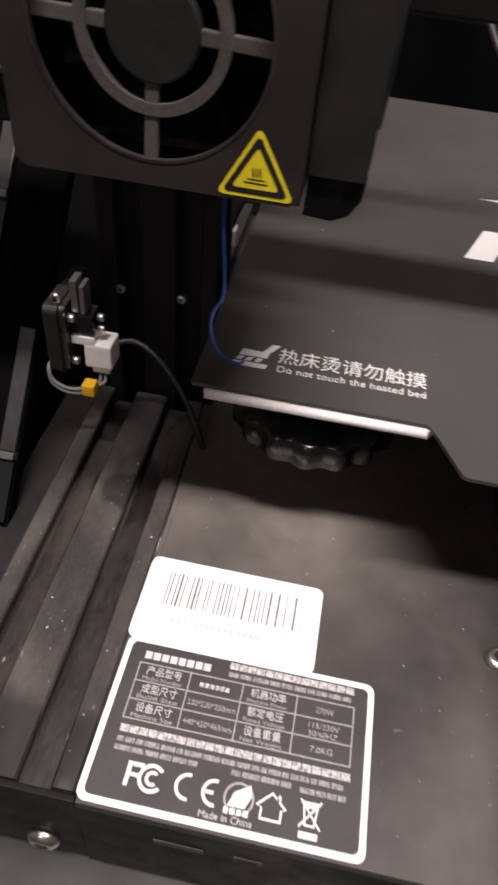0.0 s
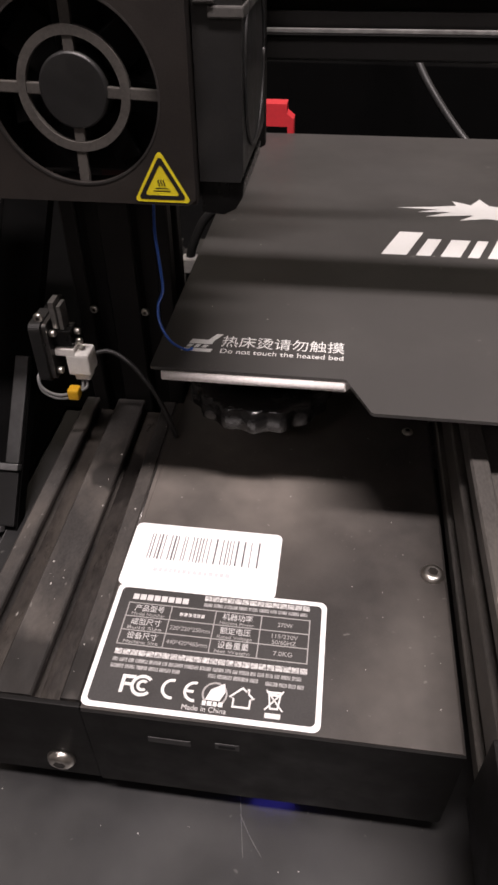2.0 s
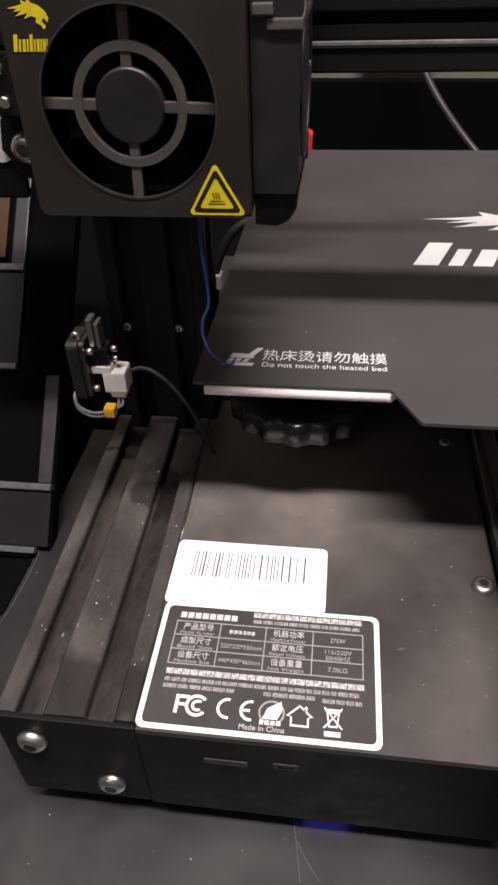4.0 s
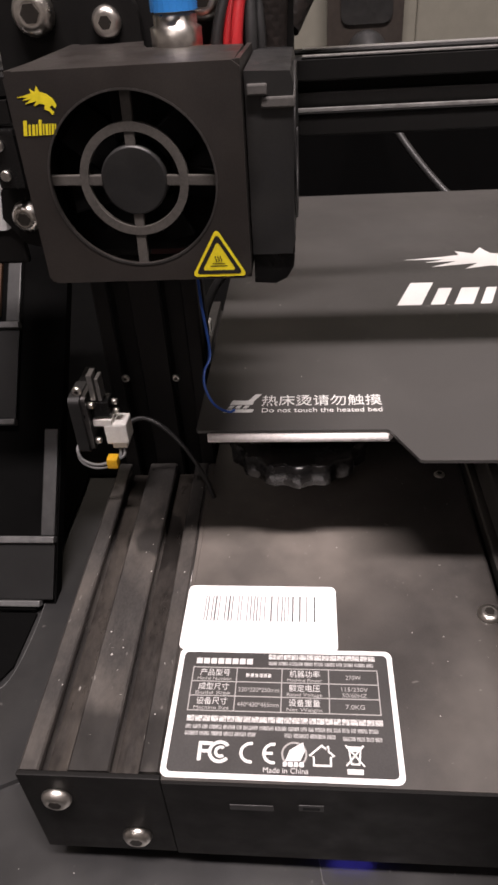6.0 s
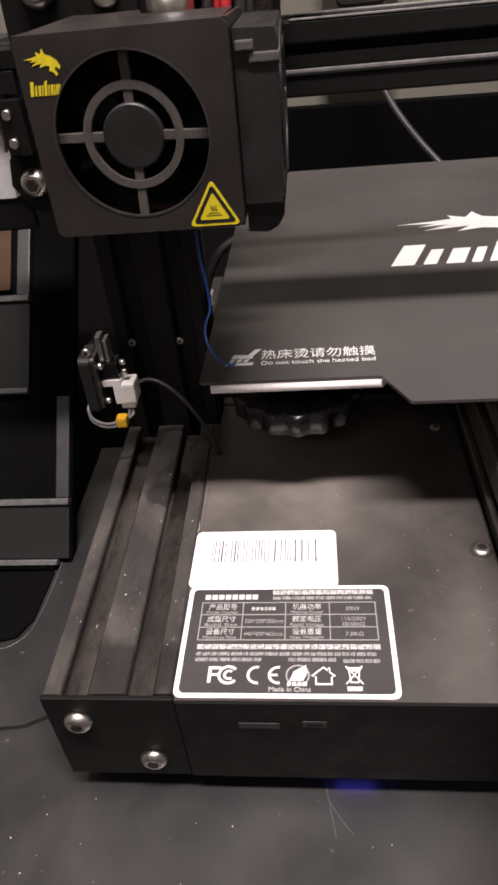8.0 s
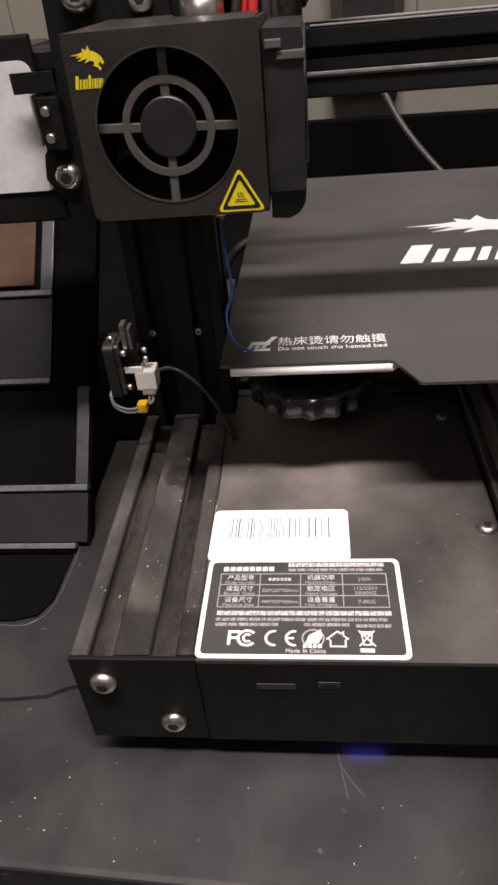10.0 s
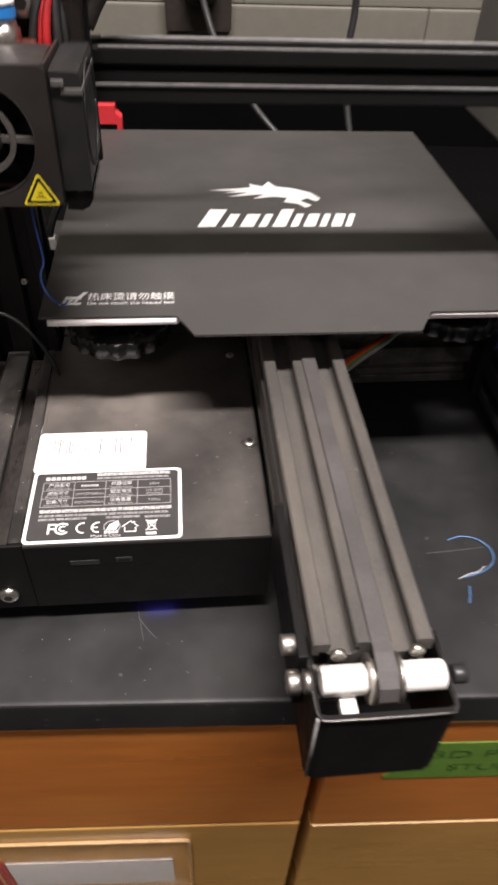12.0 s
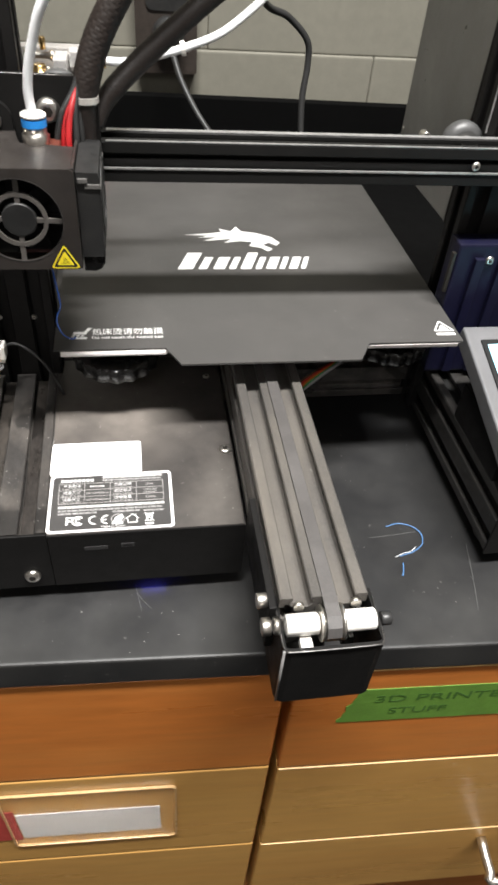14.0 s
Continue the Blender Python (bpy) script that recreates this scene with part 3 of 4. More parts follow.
        kn = part("levelling_knob", knob, GLOSS_BLACK, printer, "scalloped black plastic thumb wheel")
        part("boss", cyl(B(), (x, y, 89.9), "z", 8, 2.5), GLOSS_BLACK, kn)
        part("screw", cyl(B(), (x, y, 76), "z", 2, 25), STEEL, kn)


def stack(bm, loops):
    """A solid through outlines of equally many points at rising heights."""
    t = B()
    rings = [[t.verts.new((a, b, z)) for a, b in line] for line, z in loops]
    for lo, hi in zip(rings, rings[1:]):
        for k in range(len(lo)):
            j = (k + 1) % len(lo)
            f = t.faces.new((lo[k], lo[j], hi[j], hi[k]))
            f.smooth = True
    t.faces.new(rings[0][::-1]), t.faces.new(rings[-1])
    join(bm, t)


def tri_points(cx, cz, r):
    """A rounded triangle about its middle."""
    out = []
    for a in (90, 210, 330):
        px, pz = cx + r * math.cos(radians(a)), cz + r * math.sin(radians(a)) + r * 0.0
        for k in range(5):
            b = radians(a - 60 + 30 * k)
            out.append((px + 0.11 * r * math.cos(b), pz + 0.11 * r * math.sin(b)))
    return out


bed()


def hotend():
    y = 63.0
    cx, cz = 40.8, 188.9 + GZ
    x0, x1, z0, z1 = 16.9, 65.9, cz - 22.9, cz + 22.8
    bm = B()
    ring_plate(bm, squarish(41.4, cz, 24.5, 22.8, 96), circle(cx, cz, 18.5, 96), "xz", y, y + 1.1)
    sh = part("fan_shroud", bm, SHROUD, printer, "folded black metal shroud with a round fan opening")
    part("side_panel", prism(B(), [(y + 1.15, z0), (112, z0 + 2), (112, z1 - 1), (y + 1.15, z1)], "yz", x0, x0 + 1.1), SHROUD, sh)
    part("side_panel", prism(B(), [(y + 1.15, z0), (104, z0 + 2), (104, z1 - 1), (y + 1.15, z1)], "yz", x1 - 1.1, x1), SHROUD, sh)
    part("top_panel", prism(B(), [(x0 + 1.15, y + 1.15), (x1 - 1.15, y + 1.15), (x1 - 1.15, 90), (41.5, 93.5), (40, 98), (37, 111.6), (x0 + 1.15, 111.6)], "xy", z1 - 1.1, z1), SHROUD, sh)
    part("bottom_panel", prism(B(), [(x0 + 1.15, y + 1.15), (x1 - 1.15, y + 1.15), (x1 - 1.15, 78), (x0 + 1.15, 78)], "xy", z0, z0 + 1.1), SHROUD, sh)
    bm = B()
    ring_plate(bm, circle(cx, cz, 18.9, 96), circle(cx, cz, 18.45, 96), "xz", y - 0.12, y + 0.3)
    part("opening_edge", bm, EDGE, sh, "thin bare edge of the round opening")
    part("guard_ring", ring_plate(B(), circle(cx, cz, 12.2, 64), circle(cx, cz, 10.3, 64), "xz", y + 1.5, y + 3.2), GUARD, sh, "ring of the fan guard")
    for a in (2, 92, 182, 272):
        m = Matrix.Translation((cx, 0, cz)) @ Matrix.Rotation(radians(a), 4, "Y")
        part("guard_spoke", box(B(), 7, 19.5, y + 1.7, y + 3.0, -1.15, 1.15, 0.25, m=m), GUARD, sh)
    hub = B()
    cyl(hub, (cx, y + 1.3, cz), "y", 7.5, 6, 40, 0.5)
    part("fan_hub", hub, PLASTIC, sh)
    for k in range(7):
        m = Matrix.Translation((cx, 0, cz)) @ Matrix.Rotation(radians(51.4 * k + 12), 4, "Y") @ Matrix.Rotation(radians(35), 4, "X")
        part("fan_blade", box(B(), 7.5, 17.8, -0.5, 0.5, -5, 5, 0.2), VOID, sh, "", Matrix.Translation((0, y + 10, 0)) @ m)
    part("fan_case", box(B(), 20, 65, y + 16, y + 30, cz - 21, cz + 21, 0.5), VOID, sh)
    # part-cooling blower beside the shroud
    bl = B()
    prism(bl, [(66.3, cz - 18.6), (75.6, cz - 18.6), (76.2, cz - 16), (76.4, cz + 17.4), (75.8, cz + 19.8), (66.3, cz + 20.2)], "xz", 67, 108)
    blower = part("blower", bl, PLASTIC, printer, "black radial part-cooling fan")
    part("blower_cap", box(B(), 69.6, 76.8, 66.3, 106, cz + 13.0, cz + 15.2, 0.4), CAP_GREY, blower)
    part("blower_cap", box(B(), 66.8, 71, 65.8, 80, cz + 15.6, cz + 17.8, 0.4), CAP_GREY, blower)
    part("blower_rim", tube(B(), [(76.5, 86 + 17 * math.cos(a), cz + 2 + 17 * math.sin(a)) for a in [2 * math.pi * k / 24 for k in range(25)]], 0.5, 6, 2), PLASTIC, blower)
    duct = B()
    prism(duct, [(66.3, cz - 26.0), (71.4, cz - 26.4), (74.2, cz - 25.0), (75.9, cz - 22.2), (76.2, cz - 19.0), (66.4, cz - 19.0)], "xz", 68, 100)
    part("air_duct", duct, GLOSS_BLACK, blower)
    part("heater_block", box(B(), 38, 58, 82, 98, cz - 28, cz - 21, 0.6), RED_DARK, printer, "heater block in a silicone sock")
    part("nozzle", lathe(B(), (48, 92, cz - 28), "z", [(3.5, 0), (3.2, -2), (0.8, -5)], 16), BRASS, printer)
    # prints on the shroud
    up = Matrix.Translation((0, y - 0.02, 0)) @ Matrix.Rotation(radians(90), 4, "X")
    emblem(YELLOW, sh, "plain yellow emblem", 0.02, 0.1, up, 0.082, 0.085, 19.0, cz + 14.4)
    word_mark(YELLOW, sh, 18.6, 26.6, cz + 10.6, cz + 13.6, 0.6, 0.02, 0.1, up, [(1.3, 1), (1, 0.72), (1, 1.0), (0.9, 0.72), (0.8, 0.72)])
    tx, tz = 58.4, cz - 18.3
    st = B()
    prism(st, tri_points(tx, tz, 6.3), "xy", 0.02, 0.08, up)
    tri = part("warning_sticker", st, YELLOW, printer, "yellow hot-surface warning triangle")
    bm = B()
    ring_plate(bm, tri_points(tx, tz, 5.3), tri_points(tx, tz, 3.8), "xy", 0.09, 0.13, up)
    for k in (-1, 0, 1):
        tube(bm, [up @ Vector((tx + 0.6 * k + 0.16 * math.sin(q * 1.6), tz - 0.2 + q * 0.34, 0.12)) for q in range(5)], 0.11, 5, 3)
    bars(bm, [(tx - 2.0, tx + 2.0, tz - 1.4, tz - 1.2), (tx - 1.5, tx + 1.5, tz - 0.8, tz - 0.64)], 0.09, 0.13, up)
    part("warning_print", bm, INK, tri, "black border and heat waves")


# grey clip plastic, lightened to carry its glossy reflection in the colour
CAP_GREY = shader("grey blower clip with sheen in its colour", (0.085, 0.081, 0.077), 0.4, 0, 0.5, 0.2, 900)
GUARD = shader("dusty black fan guard", (0.06, 0.055, 0.05), 0.55, 0, 0.4, 0.25, 1500, 0.4, 90)
RED_DARK = shader("dark silicone sock", (0.05, 0.012, 0.012), 0.6, 0, 0.4, 0.2, 900)
hotend()


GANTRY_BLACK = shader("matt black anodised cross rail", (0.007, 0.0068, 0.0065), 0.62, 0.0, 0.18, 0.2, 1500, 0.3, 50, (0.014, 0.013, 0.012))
LIP = shader("satin worn corner and edge highlight", (0.34, 0.335, 0.33), 0.4, 0.6, 0.5, 0.25, 500, 0.3, 60)


PALE_TIE = shader("clear nylon tie", (0.45, 0.43, 0.40), 0.3, 0, 0.5, 0.06, 600)


def gantry():
    out = extrusion(118.0, 185.0 + GZ, 1, 1)
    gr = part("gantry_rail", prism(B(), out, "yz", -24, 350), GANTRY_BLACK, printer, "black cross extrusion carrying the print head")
    # pale strips paint the overhead light's highlights along the rail's edges
    part("edge_highlight", box(B(), 70, 349, 117.3, 118.4, 191.6 + GZ, 192.6 + GZ, 0.2), LIP, gr, "highlight strip on the lower lip")
    part("edge_highlight", box(B(), 78, 349, 117.9, 119.2, 204.8 + GZ, 205.4 + GZ, 0.2), LIP, gr, "highlight strip on the upper edge")
    part("edge_highlight", box(B(), 78, 349, 133.5, 136.8, 204.8 + GZ, 205.3 + GZ, 0.2), LIP, gr, "highlight strip on the rear edge")
    part("gantry_belt", box(B(), -20, 349, 120.5, 122, 190 + GZ, 196 + GZ, 0.2), RUBBER, printer)
    screw(gr, (272, 117.9, 196 + GZ), "-y", 2.4, 1.4)
    z1 = 235.0 + GZ
    outline = [(8, z1), (1.5, z1 - 2), (-1.5, z1 - 8), (-3, z1 - 51), (-12, z1 - 60), (-13.5, z1 - 68), (-8, z1 - 76), (4, z1 - 79), (60, z1 - 79), (76, z1 - 70), (76, z1 - 2), (74, z1)]
    cp = part("carriage_plate", prism(B(), outline, "xz", 112.2, 115), STEEL_FRONT, printer, "black steel carriage plate with bright bolts")
    part("plate_edge", tube(B(), [(76, 112.4, z1 - 0.3), (40, 112.4, z1 - 0.1), (9, 112.4, z1 - 0.1), (1.5, 112.4, z1 - 2.2), (-1.4, 112.4, z1 - 8)], 0.3, 6, 4), EDGE, cp)
    for x, z, r in ((9.6, 219.2, 5.6), (53.4, 220.4, 5.6), (-5.2, 167.8, 4.6)):
        screw(cp, (x, 112.1, z + GZ), "-y", r, 4.2)
    screw(cp, (29.0, 108.6, 216.4 + GZ), "-y", 3.8, 2.6)
    part("mount_tab", prism(B(), [(29.0 + 8.2 * math.cos(radians(a)), 216.4 + GZ + 8.2 * math.sin(radians(a))) for a in range(0, 181, 12)] + [(21, 200), (37.4, 200)], "xz", 108.7, 112.1), STEEL_FRONT, cp)
    for x, z in ((58, 222), (12, 222), (34, 172)):
        w = part("guide_wheel", lathe(B(), (x, 121, z + GZ), "y", [(8, 0), (11.6, 2.2), (11.9, 4), (11.9, 6), (11.6, 8), (8, 10)], 40), WHEEL, printer, "grey moulded guide wheel")
    # fitting, tube and wiring at the head
    fx, fy, fz = 48.6, 95.0, 212.3 + GZ
    part("heatsink", box(B(), 42.5, 58.5, 88, 104, 198 + GZ, fz - 1.6, 1.2), COPPER, printer, "reddish finned cooling block")
    fit = part("tube_fitting", lathe(B(), (fx, fy, fz - 1.5), "z", [(5.8, 0), (6.1, 0.5), (6.1, 4.6), (5.2, 5.1), (5.2, 7.0), (4.6, 7.6)], 6), STEEL, printer, "nickel push-in tube fitting")
    part("collar", cyl(B(), (fx, fy, fz + 6.2), "z", 4.6, 2.0), WHITE_PLASTIC, fit)
    part("locking_clip", ring_plate(B(), circle(fx, fy, 5.5, 24), circle(fx, fy, 2.4, 24), "xy", fz + 6.4, fz + 9.6), BLUE_CLIP, fit, "blue locking clip")
    part("collar", lathe(B(), (fx, fy, fz + 9.7), "z", [(3.2, 0), (5.6, 0.6), (5.6, 1.6), (4.4, 2.4)], 24), WHITE_PLASTIC, fit)
    part("filament_tube", tube(B(), [(fx, fy, fz + 8), (fx - 0.5, fy - 1, fz + 22), (52, 92, fz + 38), (60, 89, fz + 56), (78, 88, 286), (97, 92, 302), (125, 110, 316), (165, 150, 318),
                                     (190, 190, 300), (178, 198, 268), (146, 182, 243), (121, 172, 234), (92, 172, 226.5), (78, 172, 226)], 2.1, 12, 8), PTFE, printer, "white filament guide tube bowing upwards")
    part("cable_sleeve", braided(B(), [(70, 112, 203 + GZ), (70, 113, 222), (75, 116, 242), (86, 119, 262), (104, 122, 286), (140, 130, 312), (200, 150, 330)],
                              lambda u: 3.8 + 2.4 * min(1, u * 4), 46), LOOM, printer, "thick black braided cable sleeve")
    part("cable_sleeve", braided(B(), [(74, 118, 212 + GZ), (80, 124, 222), (96, 132, 236), (122, 140, 256), (150, 148, 276), (180, 156, 300)],
                              lambda u: 3.4 + 1.5 * min(1, u * 4), 46), LOOM, printer, "black braided cable sleeve")
    for name, m, x, y, r in (("red_wire", RED, 62.0, 101, 1.5), ("red_wire", RED, 59.6, 103, 1.2), ("black_wire", RUBBER, 56.8, 103, 1.5), ("black_wire", RUBBER, 65.4, 103, 1.6), ("black_wire", RUBBER, 67.6, 106, 1.4)):
        part(name, tube(B(), [(x, y, 199 + GZ), (x + 0.2, y, 210), (x + (66.5 - x) * 0.35, y + 3, 220), (66.5 + (x - 62) * 0.2, 110, 228), (69, 113, 236)], r, 8, 6), m, printer)
    part("white_tie", ring_plate(B(), circle(0, 0, 3.6, 16), circle(0, 0, 2.2, 16), "xy", -1.2, 1.2), WHITE_PLASTIC, printer, "", Matrix.Translation((119, 172, 233.4)) @ Matrix.Rotation(radians(80), 4, "Y"))
    part("cable_tie", ring_plate(B(), circle(70.2, 113.2, 6.4, 24), circle(70.2, 113.2, 4.2, 24), "xy", 223, 225.6), PALE_TIE, printer, "clear cable tie")
    # belt motor and end switch at the far side of the carriage
    mo = part("belt_motor", box(B(), -58, -16, 120, 158, 164 + GZ, 206 + GZ, 2.5), PLASTIC, printer, "black stepper motor with a blank white label")
    part("motor_label", prism(B(), rounded(-46, -10.5, 163 + GZ, 203 + GZ, 4), "xz", 113.2, 113.6), LABEL_DIM, mo, "rounded white label")
    part("motor_mount", box(B(), -60, -9.5, 113.8, 117, 152 + GZ, 210 + GZ, 1), STEEL_FRONT, mo)
    sw = part("end_switch", box(B(), -8.8, -1.5, 106, 111.8, 177 + GZ, 193 + GZ, 0.5), GLOSS_BLACK, printer, "black limit switch with a steel lever")
    part("lever", box(B(), -9.6, -8.9, 104, 111, 179 + GZ, 194 + GZ, 0.1), STEEL, sw)
    for z in (181, 189):
        part("terminal", cyl(B(), (-6.2, 106, z + GZ), "y", 1.5, -1.2), STEEL, sw)
    part("circuit_board", box(B(), -16, -2, 108, 109.4, 194 + GZ, 200 + GZ, 0.2), GLOSS_BLACK, sw)


LABEL_DIM = shader("white motor label", (0.62, 0.62, 0.62), 0.55, 0, 0.4, 0.05, 800, 0.3, 160, (0.35, 0.35, 0.36))
gantry()


def extruder():
    """The filament feeder beside the upright: motor below, plate, brass gear and sprung lever on top."""
    ex = part("feeder_plate", prism(B(), rounded(16, 71, 157, 196, 5), "xy", 213.2, 216.6), DARK_PLATE, printer, "black feeder plate with brass gear and nickel lever")
    part("feeder_motor", box(B(), 20, 62, 160, 196, 172, 213.1, 2.0), PLASTIC, ex)
    part("motor_cap", box(B(), 19.4, 62.6, 159.4, 196.6, 203.5, 211.5, 1.2), PALE_CAP, ex, "pale metal motor cap")
    part("feeder_gear", lathe(B(), (45.5, 167, 216.7), "z", [(3.6, 0), (3.6, 1.0), (2.8, 1.2), (2.8, 2.6), (6.2, 2.9), (6.2, 3.8), (3.2, 4.1), (3.2, 7.6), (2.6, 8.1)], 28), BRASS, ex, "brass feed gear")
    part("gear_screw", cyl(B(), (49.8, 166, 222.8), "y", 1.2, -2.0), STEEL, ex)
    lever = part("feeder_lever", box(B(), 32, 72, 184, 193, 217, 229, 1.0), PALE_CAP, ex, "nickel lever arm")
    part("spring", lathe(B(), (37.5, 177, 226.5), "x", [(3.2, 0), (3.2, 1.8), (2.2, 2), (1.6, 3.4), (1.6, 12.6), (2.6, 13), (2.6, 15), (1.8, 15.4)], 18), STEEL, lever)
    part("lever_bolt", cyl(B(), (47, 178, 229), "z", 1.6, 6), BRASS, lever)
    part("guide_block", box(B(), 52.5, 59.5, 163, 181.5, 216.8, 228, 0.7), WHITE_METAL, ex, "pale guide block")
    part("guide_block", box(B(), 60.2, 70, 172, 181.5, 222, 230, 0.7), WHITE_METAL, ex, "pale guide block")
    part("brass_fitting", lathe(B(), (70.2, 172, 226), "x", [(4.6, 0), (4.6, 4.6), (3.4, 5.0), (3.4, 8.6)], 6), BRASS, ex, "brass tube fitting")
    screw(ex, (64, 162, 216.7), "z", 3.4, 1.8)


PALE_CAP = shader("pale satin metal", (0.50, 0.48, 0.46), 0.45, 0.6, 0.5, 0.12, 600, 0.3, 60)
WHITE_METAL = shader("bright nickel block", (0.72, 0.70, 0.68), 0.35, 0.6, 0.5, 0.1, 600)
DARK_PLATE = shader("dark brown plate", (0.030, 0.024, 0.020), 0.45, 0, 0.5, 0.2, 200)
extruder()


def height_switch():
    """The limit switch that ends the gantry's way down, on a bracket by the upright."""
    hs = part("height_switch", prism(B(), rounded(108, 122.5, 79, 103, 2.5), "yz", -8.5, -4.4), PLASTIC, printer, "black limit switch board on a bracket")
    part("board", prism(B(), rounded(110, 122, 80, 102, 1.5), "yz", -4.3, -2.8), PLASTIC, hs)
    part("board_edge", ring_plate(B(), rounded(109.6, 122.2, 79.6, 102.4, 1.7), rounded(110.2, 121.6, 80.2, 101.8, 1.3), "yz", -4.35, -2.7), EDGE, hs)
    part("switch_body", box(B(), -2.7, 4.4, 113, 120, 92, 98.5, 0.5), GLOSS_BLACK, hs)
    part("lever", box(B(), -1.8, 0.2, 113.5, 119, 99.0, 109.5, 0.2), STEEL_DULL, hs, "bent steel lever")
    part("lever", box(B(), 0.9, 2.3, 113.5, 119, 98.8, 108, 0.2), STEEL_DULL, hs, "bent steel lever")
    part("solder_pad", box(B(), -2.7, 4.6, 112.6, 119, 88.2, 91.2, 0.4), WHITE_PLASTIC, hs)
    for y, z in ((112, 98), (112, 82.5), (119.5, 89)):
        part("pin", cyl(B(), (-2.7, y, z), "x", 1.3, 2.2), STEEL, hs)
    part("pin", cyl(B(), (5.0, 116, 93.2), "x", 1.2, 2.2), STEEL, hs)
    part("pin", cyl(B(), (5.0, 116, 97.2), "x", 1.2, 2.2), STEEL, hs)
    screw(hs, (-5.5, 112, 104.2), "-y", 1.8, 1.2)
    con = B()
    box(con, 1.0, 9.6, 112.5, 121, 80, 89, 0.9)
    box(con, 2.4, 8.0, 114.5, 120, 76.8, 80.1, 0.4)
    part("plug", con, WHITE_PLASTIC, hs, "white wire plug")
    part("wire_tie", box(B(), 0.9, 5.1, 107.5, 112, 72.0, 76.4, 0.8), YELLOW_TIE, hs, "yellow wire tag")
    for d in (0, 1.5):
        part("wire", tube(B(), [(5 + d, 115, 77), (5 + d, 113, 74.5), (2, 110, 72.2 + d), (-3.0, 107.5, 72.8 + d), (-7.6, 107, 75.6 + d), (-9.0, 108, 79.5 + d), (-8.4, 112, 83)], 0.6, 8, 6), GREY_WIRE, hs)
    part("bracket", box(B(), -10, -6, 122.8, 137, 79, 100, 0.5), STEEL_FRONT, hs)
    hs.location.x = 2.2 * MM
    part("switch_cable", tube(B(), [(8, 121, 83), (15, 125, 83.5), (24, 123, 79.5), (33, 118.5, 71), (38.5, 115.5, 61), (41.5, 114, 52.6)], 0.95, 10, 8), RUBBER, printer, "thin black switch cable")


STEEL_DULL = shader("dull spring steel", (0.30, 0.29, 0.28), 0.4, 0.9, 0.5, 0.2, 900)
height_switch()


def bed_lead():
    lead = part("bed_lead", tube(B(), [(52, 240, 99), (42, 238, 98), (33, 234, 92), (27, 230, 80), (25, 229, 70), (24, 229, 54)], 2.2, 10, 6), RUBBER, printer, "black cable to the heated bed")
    part("lead_plug", box(B(), 21.5, 29, 225, 232, 67, 74.5, 0.7), WHITE_PLASTIC, lead, "pale cable plug")


bed_lead()


def tensioner():
    """The belt's idler bracket at the front end of the centre rail."""
    t = part("belt_tensioner", channel(B()), STEEL_FRONT, printer, "folded black belt tensioner bracket")
    edge = B()
    tube(edge, [(141.8, -66, 79.6), (141.8, -86, 79.6), (143, -90.6, 79.6), (147, -91.6, 79.6), (179, -91.6, 79.6), (183, -90.6, 79.6), (184.2, -86, 79.6), (184.2, -66, 79.6)], 0.45, 6, 3)
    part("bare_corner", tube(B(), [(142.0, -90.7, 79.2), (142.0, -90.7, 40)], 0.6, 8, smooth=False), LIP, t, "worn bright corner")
    part("bare_edge", edge, EDGE, t, "worn bright edge")
    for a, b in ((144.2, 158), (168.8, 182)):
        sp = lathe(B(), (a, -80, 81), "x", [(4.2, 0), (4.6, 0.4), (4.6, b - a - 0.4), (4.2, b - a)], 6 if a < 150 else 24)
        part("spacer", sp, WHITE_PLASTIC, t, "white nylon spacer")
    part("idler_pulley", lathe(B(), (158.3, -80, 81), "x", [(7.6, 0), (7.6, 1), (5.6, 1.4), (5.6, 8.4), (7.6, 8.8), (7.6, 9.8)], 32), STEEL, t, "bright idler pulley")
    part("axle_nut", lathe(B(), (134, -80, 81.5), "x", [(3.4, 0), (3.8, 0.5), (3.8, 3.4), (3.4, 4.0)], 6), STEEL, t)
    part("axle_nut", lathe(B(), (139, -80, 81.5), "x", [(3.6, 0), (3.8, 2.4)], 6), STEEL, t)
    part("axle_end", cyl(B(), (184.7, -80, 80.5), "x", 3.0, 4.4), RUBBER, t, "black bolt head")
    part("bolt", cyl(B(), (138.1, -68, 82.5), "x", 3.3, -4.4), STEEL, t)
    part("bolt", cyl(B(), (150.5, -72.4, 84), "y", 2.5, -2.0), STEEL, t)
    part("bolt", cyl(B(), (175, -72.4, 84), "y", 2.5, -2.0), STEEL, t)
    part("tension_tab", box(B(), 150, 155, -88, -82, 71, 76, 0.5), WHITE_PLASTIC, t)
    belt = B()
    line = [(330, 89.4), (100, 89.4), (-60, 89.2), (-76, 88.8), (-82, 88.2), (-86.2, 85.6), (-87.8, 81), (-86.2, 76.4), (-82, 73.8), (-70, 73.2)]
    inner = [(330, 88.0), (100, 88.0), (-60, 87.8), (-76, 87.4), (-81.6, 86.9), (-85.1, 84.8), (-86.4, 81), (-85.1, 77.2), (-81.6, 75.1), (-70, 74.6)]
    prism(belt, line + inner[::-1], "yz", 160.2, 166.2)
    part("toothed_belt", belt, BELT, printer, "dusty grey-black toothed belt")


